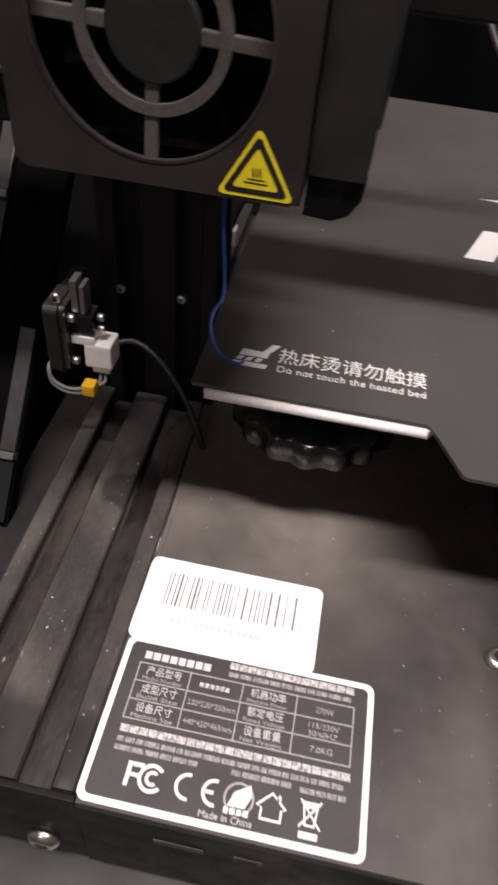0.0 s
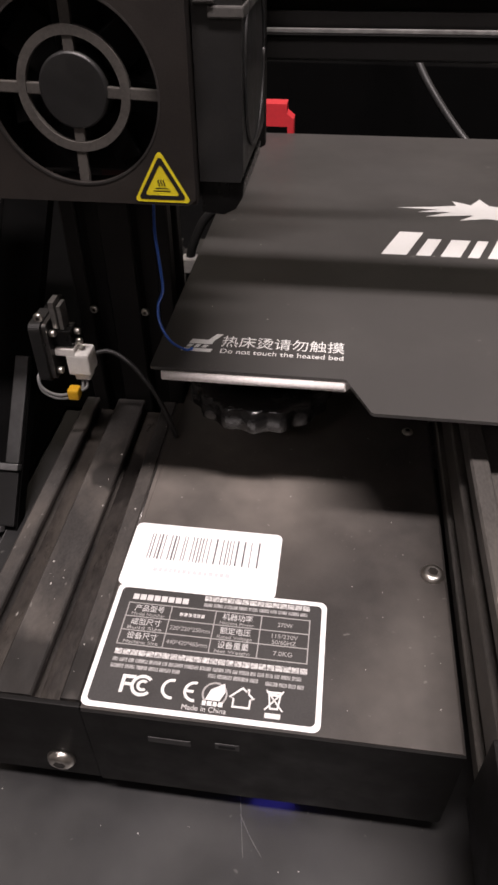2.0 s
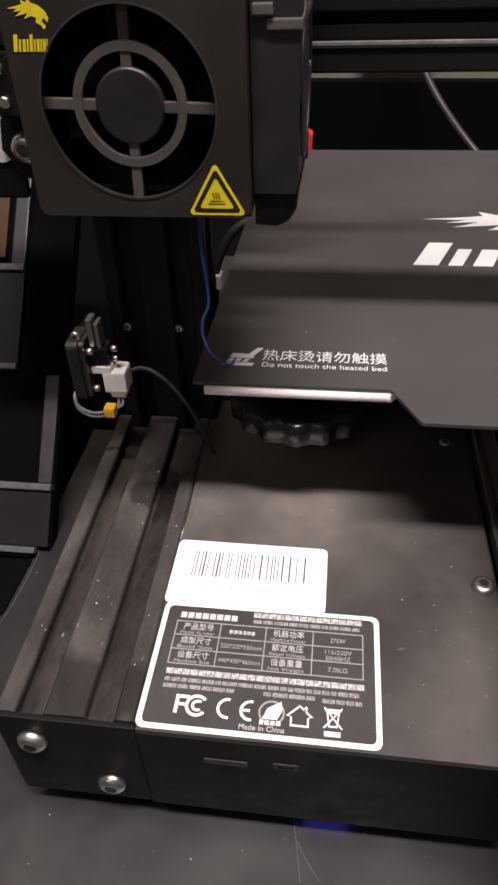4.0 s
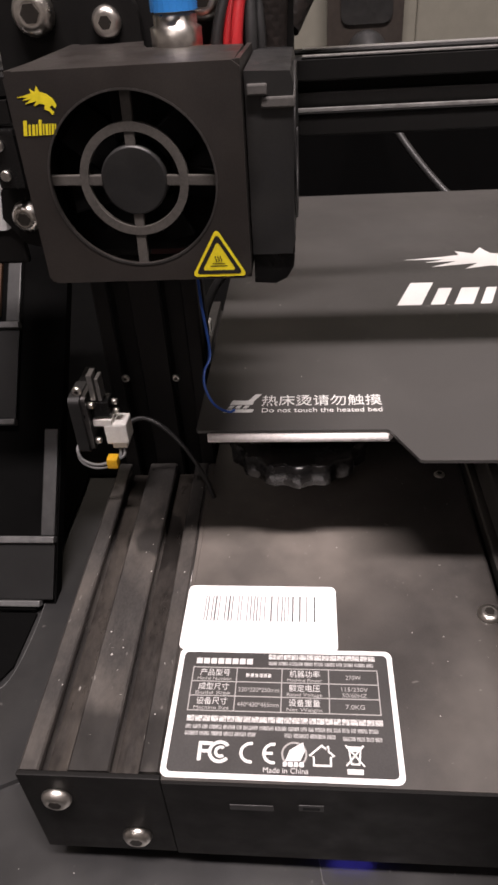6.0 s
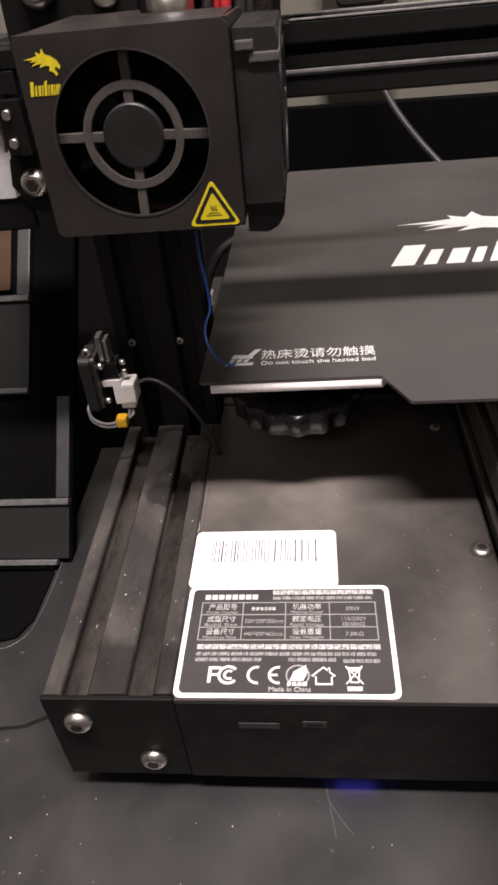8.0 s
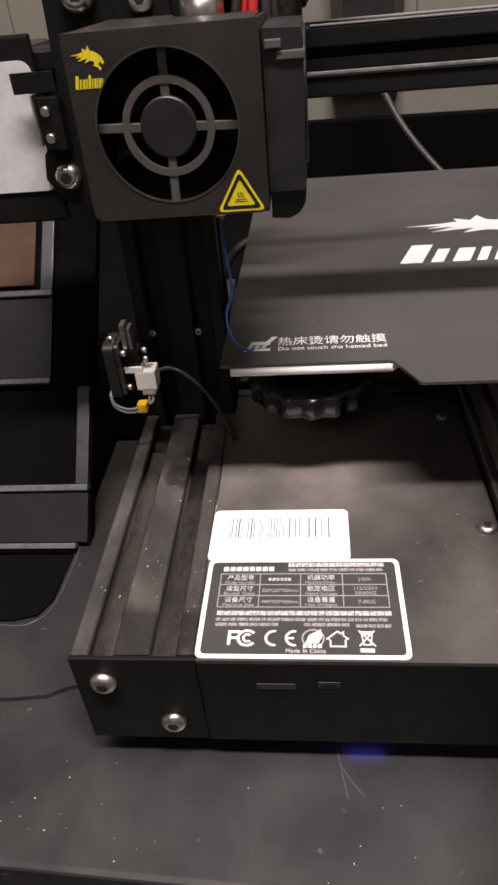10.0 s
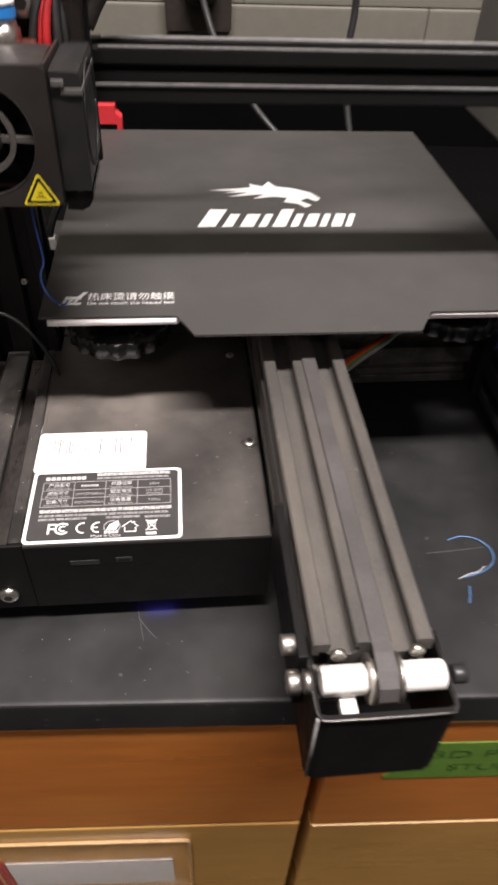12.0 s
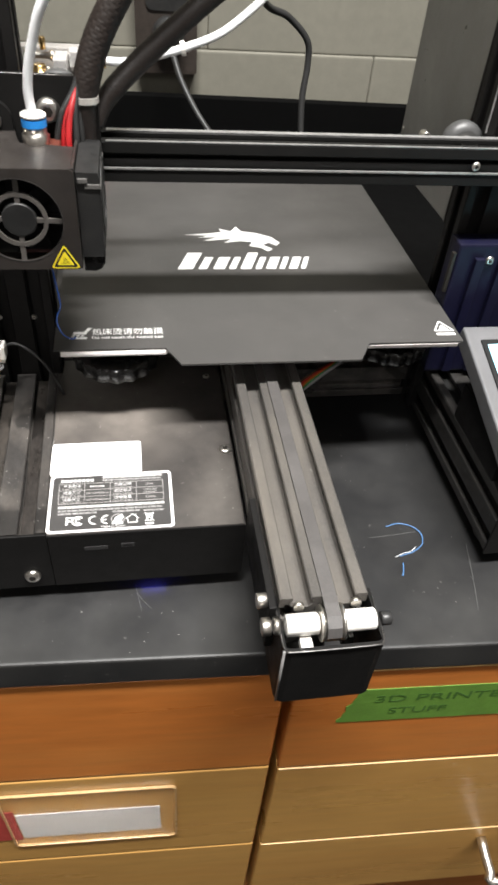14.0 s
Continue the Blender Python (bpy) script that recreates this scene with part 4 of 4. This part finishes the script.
def channel(bm):
    """A folded U of sheet steel, open at the top and back."""
    w = 1.6
    outer = [(141.4, -64), (141.4, -87.6), (142.4, -90.4), (145, -91.4), (181, -91.4), (183.6, -90.4), (184.6, -87.6), (184.6, -64)]
    inner = [(184.6 - w, -64), (184.6 - w, -87), (183, -89.2), (181, -89.8), (145, -89.8), (143, -89.2), (141.4 + w, -87), (141.4 + w, -64)]
    prism(bm, outer + inner, "xy", 38.8, 79.6)
    box(bm, 138.2, 141.3, -74, -12, 56, 85, 0.4)
    return bm


tensioner()


PRINT_SOFT = shader("worn white print", (0.46, 0.45, 0.44), 0.6, 0, 0.4, 0.7, 1100)
PRINT_DIM = shader("worn grey print", (0.26, 0.255, 0.25), 0.6, 0, 0.4, 0.6, 1300)
PRINT_MID = shader("soft white print", (0.58, 0.57, 0.56), 0.6, 0, 0.4, 0.1, 1500)


def labels():
    z = H + 0.02
    lab = part("rating_label", prism(B(), rounded(39.1, 103.7, 1, 42, 2.2), "xy", z, z + 0.12), LABEL_WHITE, printer, "black rating label with a white border")
    part("label_field", prism(B(), rounded(40.6, 102.2, 2.5, 40.5, 1.5), "xy", z + 0.13, z + 0.2), LABEL_BLACK, lab)
    top = Matrix.Translation((0, 0, z + 0.23))
    grid = B()
    gx, gy = (44.0, 57.3, 70.8, 84.6, 98.9), (35.0, 30.2, 25.4, 20.6)
    for y in gy:
        bars(grid, [(gx[0] - 0.15, gx[-1] + 0.15, y - 0.15, y + 0.15)], 0, 0.05, top)
    for x in gx:
        bars(grid, [(x - 0.15, x + 0.15, gy[-1], gy[0])], 0.06, 0.1, top)
    part("table_grid", grid, PRINT_GREY, lab)
    cells = [("产品型号", "Model Number", 0, 0), ("成型尺寸", "Build Size", 0, 1), ("设备尺寸", "Machine Size", 0, 2),
             ("机器功率", "Machine Power", 2, 0), ("额定电压", "Rated Voltage", 2, 1), ("设备重量", "Net Weight", 2, 2)]
    big, small = [], []
    for cn, en, c, r in cells:
        big.append((cn, 2.5, gx[c] + 2.2, gy[r] - 2.6, 9.0))
        small.append((en, 1.5, gx[c] + 1.6, gy[r] - 4.3, 10.2))
    lettering("table_text", big, PRINT_MID, lab, "", top)
    vals = [("220*220*250mm", 2.0, gx[1] + 0.8, gy[1] - 3.2, 12.0), ("440*420*465mm", 2.0, gx[1] + 0.8, gy[2] - 3.2, 12.0),
            ("270W", 2.0, gx[3] + 5, gy[0] - 3.2, 4.4), ("115/230V", 1.9, gx[3] + 3.6, gy[1] - 2.3, 7.6), ("50/60HZ", 1.9, gx[3] + 3.8, gy[1] - 4.3, 7.0), ("7.0KG", 2.0, gx[3] + 4.6, gy[2] - 3.2, 5.4)]
    lettering("table_text", small + vals, PRINT_GREY, lab, "", top)
    lettering("origin_text", [("Made in China", 2.1, 66.6, 3.1, 12.0)], PRINT_MID, lab, "", top)
    rnd = random.Random(11)
    bb = B()
    bars(bb, [(gx[1] + 2.8 + 1.3 * q, gx[1] + 3.8 + 1.3 * q, gy[0] - 3.1, gy[0] - 1.9) for q in range(6)], 0, 0.05, top)
    def signs(a, b, y, w, step):
        """A row of small plain blocks."""
        x = a
        while x < b:
            bars(bb, [(x, x + w, y + 0.25, y + w - 0.1)], 0, 0.05, top)
            x += step

    signs(66.6, 97.5, 38.0, 2.1, 2.3)
    signs(44.2, 97.6, 17.0, 2.1, 2.3)
    part("plain_print", bb, PRINT_SOFT, lab, "unreadable white lines of print")
    bb = B()
    for y, a, b in ((36.2, 66.6, 98), (15.0, 44.2, 98.4), (13.0, 44.2, 64), (13.0, 72, 86), (12.6, 88, 98.6)):
        x = a
        while x < b - 1:
            w = rnd.uniform(1.4, 4.2)
            bars(bb, [(x, min(x + w, b), y, y + 1.2)], 0, 0.05, top)
            x += w + 0.35
    part("plain_print", bb, PRINT_DIM, lab, "unreadable grey lines of print")
    for k in range(8):
        part("mark_block", bars(B(), [(44.6 + 2.2 * k, 46.4 + 2.2 * k, 36.3, 38.3)], 0, 0.05, top), PRINT_MID, lab)
    marks = B()

    def arc(cx, cy, r, w, a0, a1, n=22):
        o = [(cx + r * math.cos(radians(a0 + (a1 - a0) * k / n)), cy + r * math.sin(radians(a0 + (a1 - a0) * k / n))) for k in range(n + 1)]
        i = [(cx + (r - w) * math.cos(radians(a0 + (a1 - a0) * k / n)), cy + (r - w) * math.sin(radians(a0 + (a1 - a0) * k / n))) for k in range(n + 1)]
        prism(marks, o + i[::-1], "xy", 0, 0.05, top)

    bars(marks, [(48.6, 49.6, 5.8, 11.2), (49.7, 52.4, 10.2, 11.2), (49.7, 51.6, 8.0, 8.9)], 0, 0.05, top)
    arc(54.6, 8.4, 3.2, 0.9, 40, 320)
    arc(54.8, 8.4, 1.7, 0.8, 50, 310)
    arc(63.0, 8.4, 3.0, 0.8, 80, 280)
    arc(69.2, 8.4, 3.0, 0.8, 80, 280)
    bars(marks, [(66.8, 69.0, 8.0, 8.8)], 0, 0.05, top)
    prism(marks, [(72.4, 6.5), (73.6, 9.6), (77.2, 11.8), (77.6, 9.2), (76.4, 6.5)], "xy", 0, 0.05, top)
    bars(marks, [(71.8, 72.8, 4.9, 6.2), (73.2, 74.4, 4.9, 6.2), (74.8, 75.8, 4.9, 6.2), (76.2, 77.4, 4.9, 6.2)], 0, 0.05, top)
    roof = [(78.6, 8.2), (82.2, 11.4), (83.6, 10.2), (83.6, 11.0), (84.2, 11.0), (84.2, 9.6), (85.8, 8.2), (84.8, 7.8), (84.8, 5.2), (79.8, 5.2), (79.8, 7.8)]
    mid = (82.2, 8.0)
    ring_plate(marks, roof, [(mid[0] + (a - mid[0]) * 0.80, mid[1] + (b - mid[1]) * 0.80) for a, b in roof], "xy", 0, 0.05, top)
    binx = B()
    for p, q in (((88.6, 11.4), (93.4, 5.6)), ((93.4, 11.4), (88.6, 5.6))):
        d = Vector((q[0] - p[0], q[1] - p[1])).normalized()
        nrm = (-d.y * 0.22, d.x * 0.22)
        prism(binx, [(p[0] + nrm[0], p[1] + nrm[1]), (q[0] + nrm[0], q[1] + nrm[1]), (q[0] - nrm[0], q[1] - nrm[1]), (p[0] - nrm[0], p[1] - nrm[1])], "xy", 0.06, 0.1, top)
    ring_plate(binx, [(89.2, 10.4), (92.8, 10.4), (92.2, 5.9), (89.8, 5.9)], [(89.7, 9.7), (92.3, 9.7), (91.8, 6.4), (90.2, 6.4)], "xy", 0, 0.05, top)
    bars(binx, [(88.8, 93.2, 10.5, 11.1), (88.8, 93.0, 3.4, 4.8)], 0, 0.05, top)
    part("bin_sign", binx, PRINT_WHITE, lab, "white crossed-out bin sign")
    part("approval_print", marks, PRINT_WHITE, lab, "plain white approval signs")
    disc = B()
    ring_plate(disc, circle(74.8, 8.4, 3.5, 32), circle(74.8, 8.4, 3.0, 32), "xy", -0.02, 0.02, top)
    part("sign_ring", disc, PRINT_GREY, lab)
    st = part("barcode_sticker", prism(B(), rounded(38.2, 87.8, 41.4, 67.6, 2), "xy", z + 0.13, z + 0.25), LABEL_WHITE, printer, "white paper sticker with a faint barcode")
    x = 44.6
    up2 = Matrix.Translation((0, 0, z + 0.27))
    while x < 81:
        w = rnd.choice((0.28, 0.34, 0.5))
        part("bar", bars(B(), [(x, x + w, 52.6, 63.2)], 0, 0.04, up2), INK_MID if rnd.random() < 0.75 else INK_FAINT, st)
        x += w + rnd.choice((0.6, 0.8, 1.1, 1.8))
    x = 48
    while x < 72:
        w = rnd.uniform(0.9, 1.5)
        part("print_bar", bars(B(), [(x, x + w, 47.6, 49.2)], 0, 0.04, up2), INK_FAINT, st)
        x += w + 0.5


INK_MID = shader("thin grey ink", (0.07, 0.07, 0.075), 0.6, 0, 0.3, 0.1, 900)
labels()


def control_panel():
    tilt = Matrix.Translation((283, 98, 107)) @ Matrix.Rotation(radians(18), 4, "X")
    p = part("control_panel", box(B(), 0, 96, -106, 0, -12, 0, 1.6, 3), GREY_PLASTIC, printer, "grey control panel with a lit display", tilt)
    part("display_frame", box(B(), 8, 90, -70, -11, 0.02, 1.2, 0.4), VOID, p, "", tilt)
    part("display", box(B(), 11, 88, -64, -15, 1.22, 1.5, 0.1), SCREEN, p, "lit pale blue display", tilt)
    part("dial", cyl(B(), (76, -84, 0.02), "z", 9, 9), PLASTIC, p, "", tilt)
    part("panel_bracket", box(B(), 286, 320, 20, 80, 52.6, 78, 0.6), STEEL_FRONT, printer)
    for k, m in enumerate(RAINBOW):
        o = 2.0 * k
        part("ribbon_strand", tube(B(), [(181 + o, 96 + o * 0.3, 62), (190 + o, 103, 66), (206 + o * 0.8, 112, 70), (224, 124 - o * 0.4, 71), (250, 134 - o, 66), (280, 140 - o, 60)], 1.05, 8, 5), m, printer, "coloured ribbon cable strand")


control_panel()


def supply():
    s = part("power_supply", box(B(), 285, 318, 164, 270, 143, 372, 1.0), PSU_METAL, printer, "grey steel power supply box")
    part("folded_edge", box(B(), 284.2, 286, 162.6, 163.9, 143, 372, 0.2), EDGE, s, "bright folded edge")
    for y, z in ((268, 168), (268, 160)):
        part("screw", cyl(B(), (285, y - 2, z), "x", 1.2, -0.8), STEEL, s)
    part("screw", cyl(B(), (285, 232, 176), "x", 1.5, -0.8), STEEL, s)
    # pale strip painting the highlight on the upright's front edge
    part("edge_highlight", box(B(), 281.7, 282.7, 136.9, 137.8, 206, 372, 0.3), LIP, s, "highlight strip on the upright's edge")
    w = part("end_wheel", lathe(B(), (273, 140, 199 + GZ), "y", [(8, 0), (11.6, 2.2), (11.9, 5), (11.6, 8), (8, 10)], 40), WHEEL, printer, "grey guide wheel by the upright")
    part("wheel_nut", cyl(B(), (273, 133, 199 + GZ), "y", 5.5, 8), STEEL, w)
    part("adjuster", cyl(B(), (250, 140, 203 + GZ), "y", 2.6, 6), STEEL, printer)
    g = part("corner_guard", box(B(), 279, 326, 122, 137.5, 56, 148, 1.5), NAVY, printer, "navy moulded guard at the foot of the upright")
    for k in range(2):
        part("rib", box(B(), 290 + 16 * k, 296 + 16 * k, 118.5, 121.9, 58, 140, 0.6), NAVY, g)
    screw(g, (300, 121.9, 138), "-y", 2.8, 1.6)
    part("guard_edge", box(B(), 276.6, 278.8, 123, 126, 116, 142, 0.3), STEEL_DARK, g)


supply()


# ---- loose things on and behind the bench ----
def scraps():
    solid("filament_scrap", tube(B(), [(238, 34.5, 0.6), (246, 36.5, 0.6), (254, 33.5, 1.0), (258.6, 27, 0.7), (256.8, 19, 0.6), (249, 13.5, 0.9), (240, 11.0, 0.6)], 0.36, 6, 8),
          BLUE_SCRAP, "curled scrap of pale blue filament on the bench", "filament scrap", "filament scraps")
    solid("filament_scrap", tube(B(), [(240.4, 6, 0.5), (239, 1, 0.6), (237.4, -3.4, 0.5)], 0.4, 6, 6), BLUE_SCRAP, "short straight scrap of blue filament", "filament scrap", "filament scraps")
    solid("filament_scrap", tube(B(), [(237, 10.6, 0.5), (243, 13, 0.7), (247, 13.8, 0.5), (252, 17, 0.8)], 0.2, 6, 6), PTFE, "thin pale string of plastic", "filament scrap", "filament scraps")
    solid("filament_strand", tube(B(), [(48, 92, 155.2), (49.4, 85, 149), (50.8, 82, 140), (50.6, 83, 133), (48.2, 85, 127), (47.6, 87, 120), (49.4, 90, 112), (53, 94, 106.6), (55, 95.5, 106.3)], 0.42, 7, 8),
          BLUE_FILAMENT, "thin blue strand hanging from the nozzle to the bed", "filament strand")
    for pts in ([(225, 27, 0.1), (240, 28, 0.1), (256, 29.4, 0.1)], [(285, 17, 0.1), (280, -6, 0.1), (274, -30, 0.1)], [(81.5, 4.6, 0.1), (83, -4, 0.1), (84.6, -13, 0.1)], [(82.2, -1, 0.1), (86, -7, 0.1), (90, -12, 0.1)]):
        solid("bench_scratch", tube(B(), pts, 0.16, 4, 4), SCRATCH, "pale scratch in the black bench top", "scratch", "scratches")


BLUE_SCRAP = shader("pale blue filament", (0.09, 0.19, 0.38), 0.4, 0, 0.5, 0.15, 900)
SCRATCH = shader("pale scratch", (0.10, 0.10, 0.097), 0.6, 0, 0.4, 0.3, 300)
scraps()


def dust():
    rnd = random.Random(3)
    verts, faces = [], []

    def fleck(x, y, z, r):
        n = len(verts)
        a = rnd.uniform(0, 3)
        for k in range(4):
            q = r * rnd.uniform(0.6, 1.3)
            verts.append((MM * (x + q * math.cos(a + 1.57 * k)), MM * (y + q * math.sin(a + 1.57 * k)), MM * z))
        verts.append((MM * x, MM * y, MM * (z + r * 0.7)))
        faces.extend([(n, n + 1, n + 4), (n + 1, n + 2, n + 4), (n + 2, n + 3, n + 4), (n + 3, n, n + 4), (n + 3, n + 2, n + 1, n)])

    for _ in range(50):
        x = rnd.choice((rnd.gauss(14.5, 1.6), rnd.gauss(5.4, 1.2), rnd.gauss(34.5, 1.2), rnd.uniform(15.5, 24)))
        if not (5 < x < 14.8 or 24.5 < x < 34.2):
            fleck(x, rnd.uniform(6, 128), H, rnd.uniform(0.1, 0.3) * (1.5 if rnd.random() < 0.12 else 1))
    for _ in range(40):
        x, y = rnd.uniform(46, 138), rnd.uniform(70, 145)
        fleck(x, y, H, rnd.uniform(0.1, 0.25))
    for _ in range(14):
        fleck(rnd.uniform(105, 138), rnd.uniform(5, 70), H, rnd.uniform(0.1, 0.25))
    for _ in range(46):
        x, y = rnd.uniform(-30, 340), rnd.uniform(-34, -2)
        fleck(x, y - 0.05 * x, 0, rnd.uniform(0.1, 0.3))
    for _ in range(34):
        fleck(rnd.uniform(190, 280), rnd.uniform(-30, 135), 0, rnd.uniform(0.1, 0.3))
    for _ in range(16):
        fleck(rnd.uniform(50, 272), rnd.uniform(90, 250), 105.8, rnd.uniform(0.12, 0.3))
    data = bpy.data.meshes.new("dust_flecks")
    data.from_pydata(verts, [], faces)
    data.materials.append(DUST)
    tagged(new("dust_flecks", data), "pale dust flecks on the printer and bench", "dust", kind="stuff")


DUST = shader("pale dust", (0.55, 0.53, 0.50), 0.9, 0, 0.2, 0.1, 500)
dust()


def rack():
    """A thin black sheet with a curved edge, and a sloping black rack of bins beside the printer."""
    sheet = [(-1, 20), (-10, 25), (-16, 26), (-20, 25), (-27, 21.5), (-40, 20), (-200, 14), (-200, 60), (-80, 58), (-52, 54), (-42.5, 57), (-37.5, 66), (-35.7, 90), (-37, 120), (-38.5, 188), (-1, 188)]
    s = solid("side_sheet", prism(B(), sheet, "xy", 0, 2.4), BENCH, "thin black plastic sheet with a curved edge under the printer", "sheet")
    part("bright_edge", tube(B(), [(-80, 58, 2.4), (-52, 54, 2.4), (-42.5, 57, 2.4), (-37.5, 66, 2.4), (-35.7, 90, 2.4), (-37, 120, 2.4), (-38, 180, 2.4)], 0.22, 5, 5), RACK_EDGE, s)
    r = thing("bin_rack", "sloping black rack with pale worn bin edges", "rack")
    slope = Matrix.Translation((6.1, 107, 15.8)) @ Matrix.Rotation(radians(47.5), 4, "X") @ Matrix.Scale(0.93, 4)
    # base and cover: black sheets added for the dark gap beyond the curved edge
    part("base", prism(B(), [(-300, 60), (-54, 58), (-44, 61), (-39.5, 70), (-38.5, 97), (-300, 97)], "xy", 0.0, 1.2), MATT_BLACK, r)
    part("dark_cover", prism(B(), [(-300, 97.2), (-38.6, 97.2), (-39.5, 190), (-2, 190), (-2, 136), (-0.5, 136), (-0.5, 345), (-300, 345)], "xy", 2.5, 3.2), MATT_BLACK, r, "matt black sheet added to darken the bench behind the rack")
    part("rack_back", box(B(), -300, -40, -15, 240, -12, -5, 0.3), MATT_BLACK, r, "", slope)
    for u0, u1, v0, v1, lift in ((-300, -62, 117.2, 120.4, 0), (-300, -62, 69.6, 72.4, 0), (-300, -40.4, 13.4, 16.6, 0), (-300, -46, -15.8, -13.0, 0)):
        part("bin_edge", box(B(), u0, u1, v0, v1, -5, lift, 0.5), RACK_EDGE, r, "pale worn bin edge", slope)
    for u0, u1, v0, v1 in ((-47.2, -40.6, 16.8, 67.6), (-69, -62.2, 120.6, 172)):
        part("bin_side", box(B(), u0, u1, v0, v1, -5, -1.2, 0.5), RACK_SIDE, r, "grey bin side", slope)
    for u0, u1, v0, v1 in ((-300, -62.2, 72.6, 117), (-300, -40.6, -12.8, 13.2)):
        part("bin_front", box(B(), u0, u1, v0, v1, -5, -2.2, 0.5), MATT_DEEP, r, "glossy black bin front", slope)
    part("brown_box", box(B(), -160, -73, 124, 172, -5, -2.6, 0.5), BROWN, r, "brown card in a bin", slope)


RACK_SIDE = shader("dark grey bin side", (0.024, 0.024, 0.024), 0.4, 0, 0.5, 0.3, 300)
MATT_DEEP = shader("deep black plastic", (0.006, 0.006, 0.006), 0.5, 0, 0.25, 0.1, 300)
RACK_EDGE = shader("worn grey edge", (0.10, 0.10, 0.10), 0.35, 0.2, 0.5, 0.3, 300)
BROWN = shader("brown card", (0.055, 0.026, 0.011), 0.7, 0, 0.3, 0.15, 200)
rack()


def behind():
    o = thing("wall_outlet", "black wall outlet plate with a plug in it", "outlet")
    part("plate", prism(B(), rounded(98, 166, 106, 240, 3), "xz", 636, 647.9), DARK_PLATE, o)
    part("plug", lathe(B(), (134, 636, 146), "y", [(17, 0), (18, -3), (17, -14), (11, -22), (6, -30)], 28), RUBBER, o)
    part("socket_face", prism(B(), rounded(110, 156, 168, 214, 8), "xz", 634, 635.9), PLASTIC, o)
    solid("power_cable", tube(B(), [(134, 606, 146), (138, 590, 132), (146, 570, 112), (165, 540, 84), (200, 500, 50), (250, 470, 16), (300, 455, 4)], 3.2, 10, 8), RUBBER, "black mains cable hanging from the outlet", "cable", "cables")
    solid("power_cable", tube(B(), [(150, 330, 330), (180, 400, 250), (214, 480, 205), (240, 500, 192), (262, 505, 172), (265, 505, 150), (262, 500, 120), (264, 490, 80), (272, 470, 40), (286, 450, 8), (300, 440, 4)], 3.2, 10, 8),
          RUBBER, "black cable looping down behind the printer", "cable", "cables")


behind()
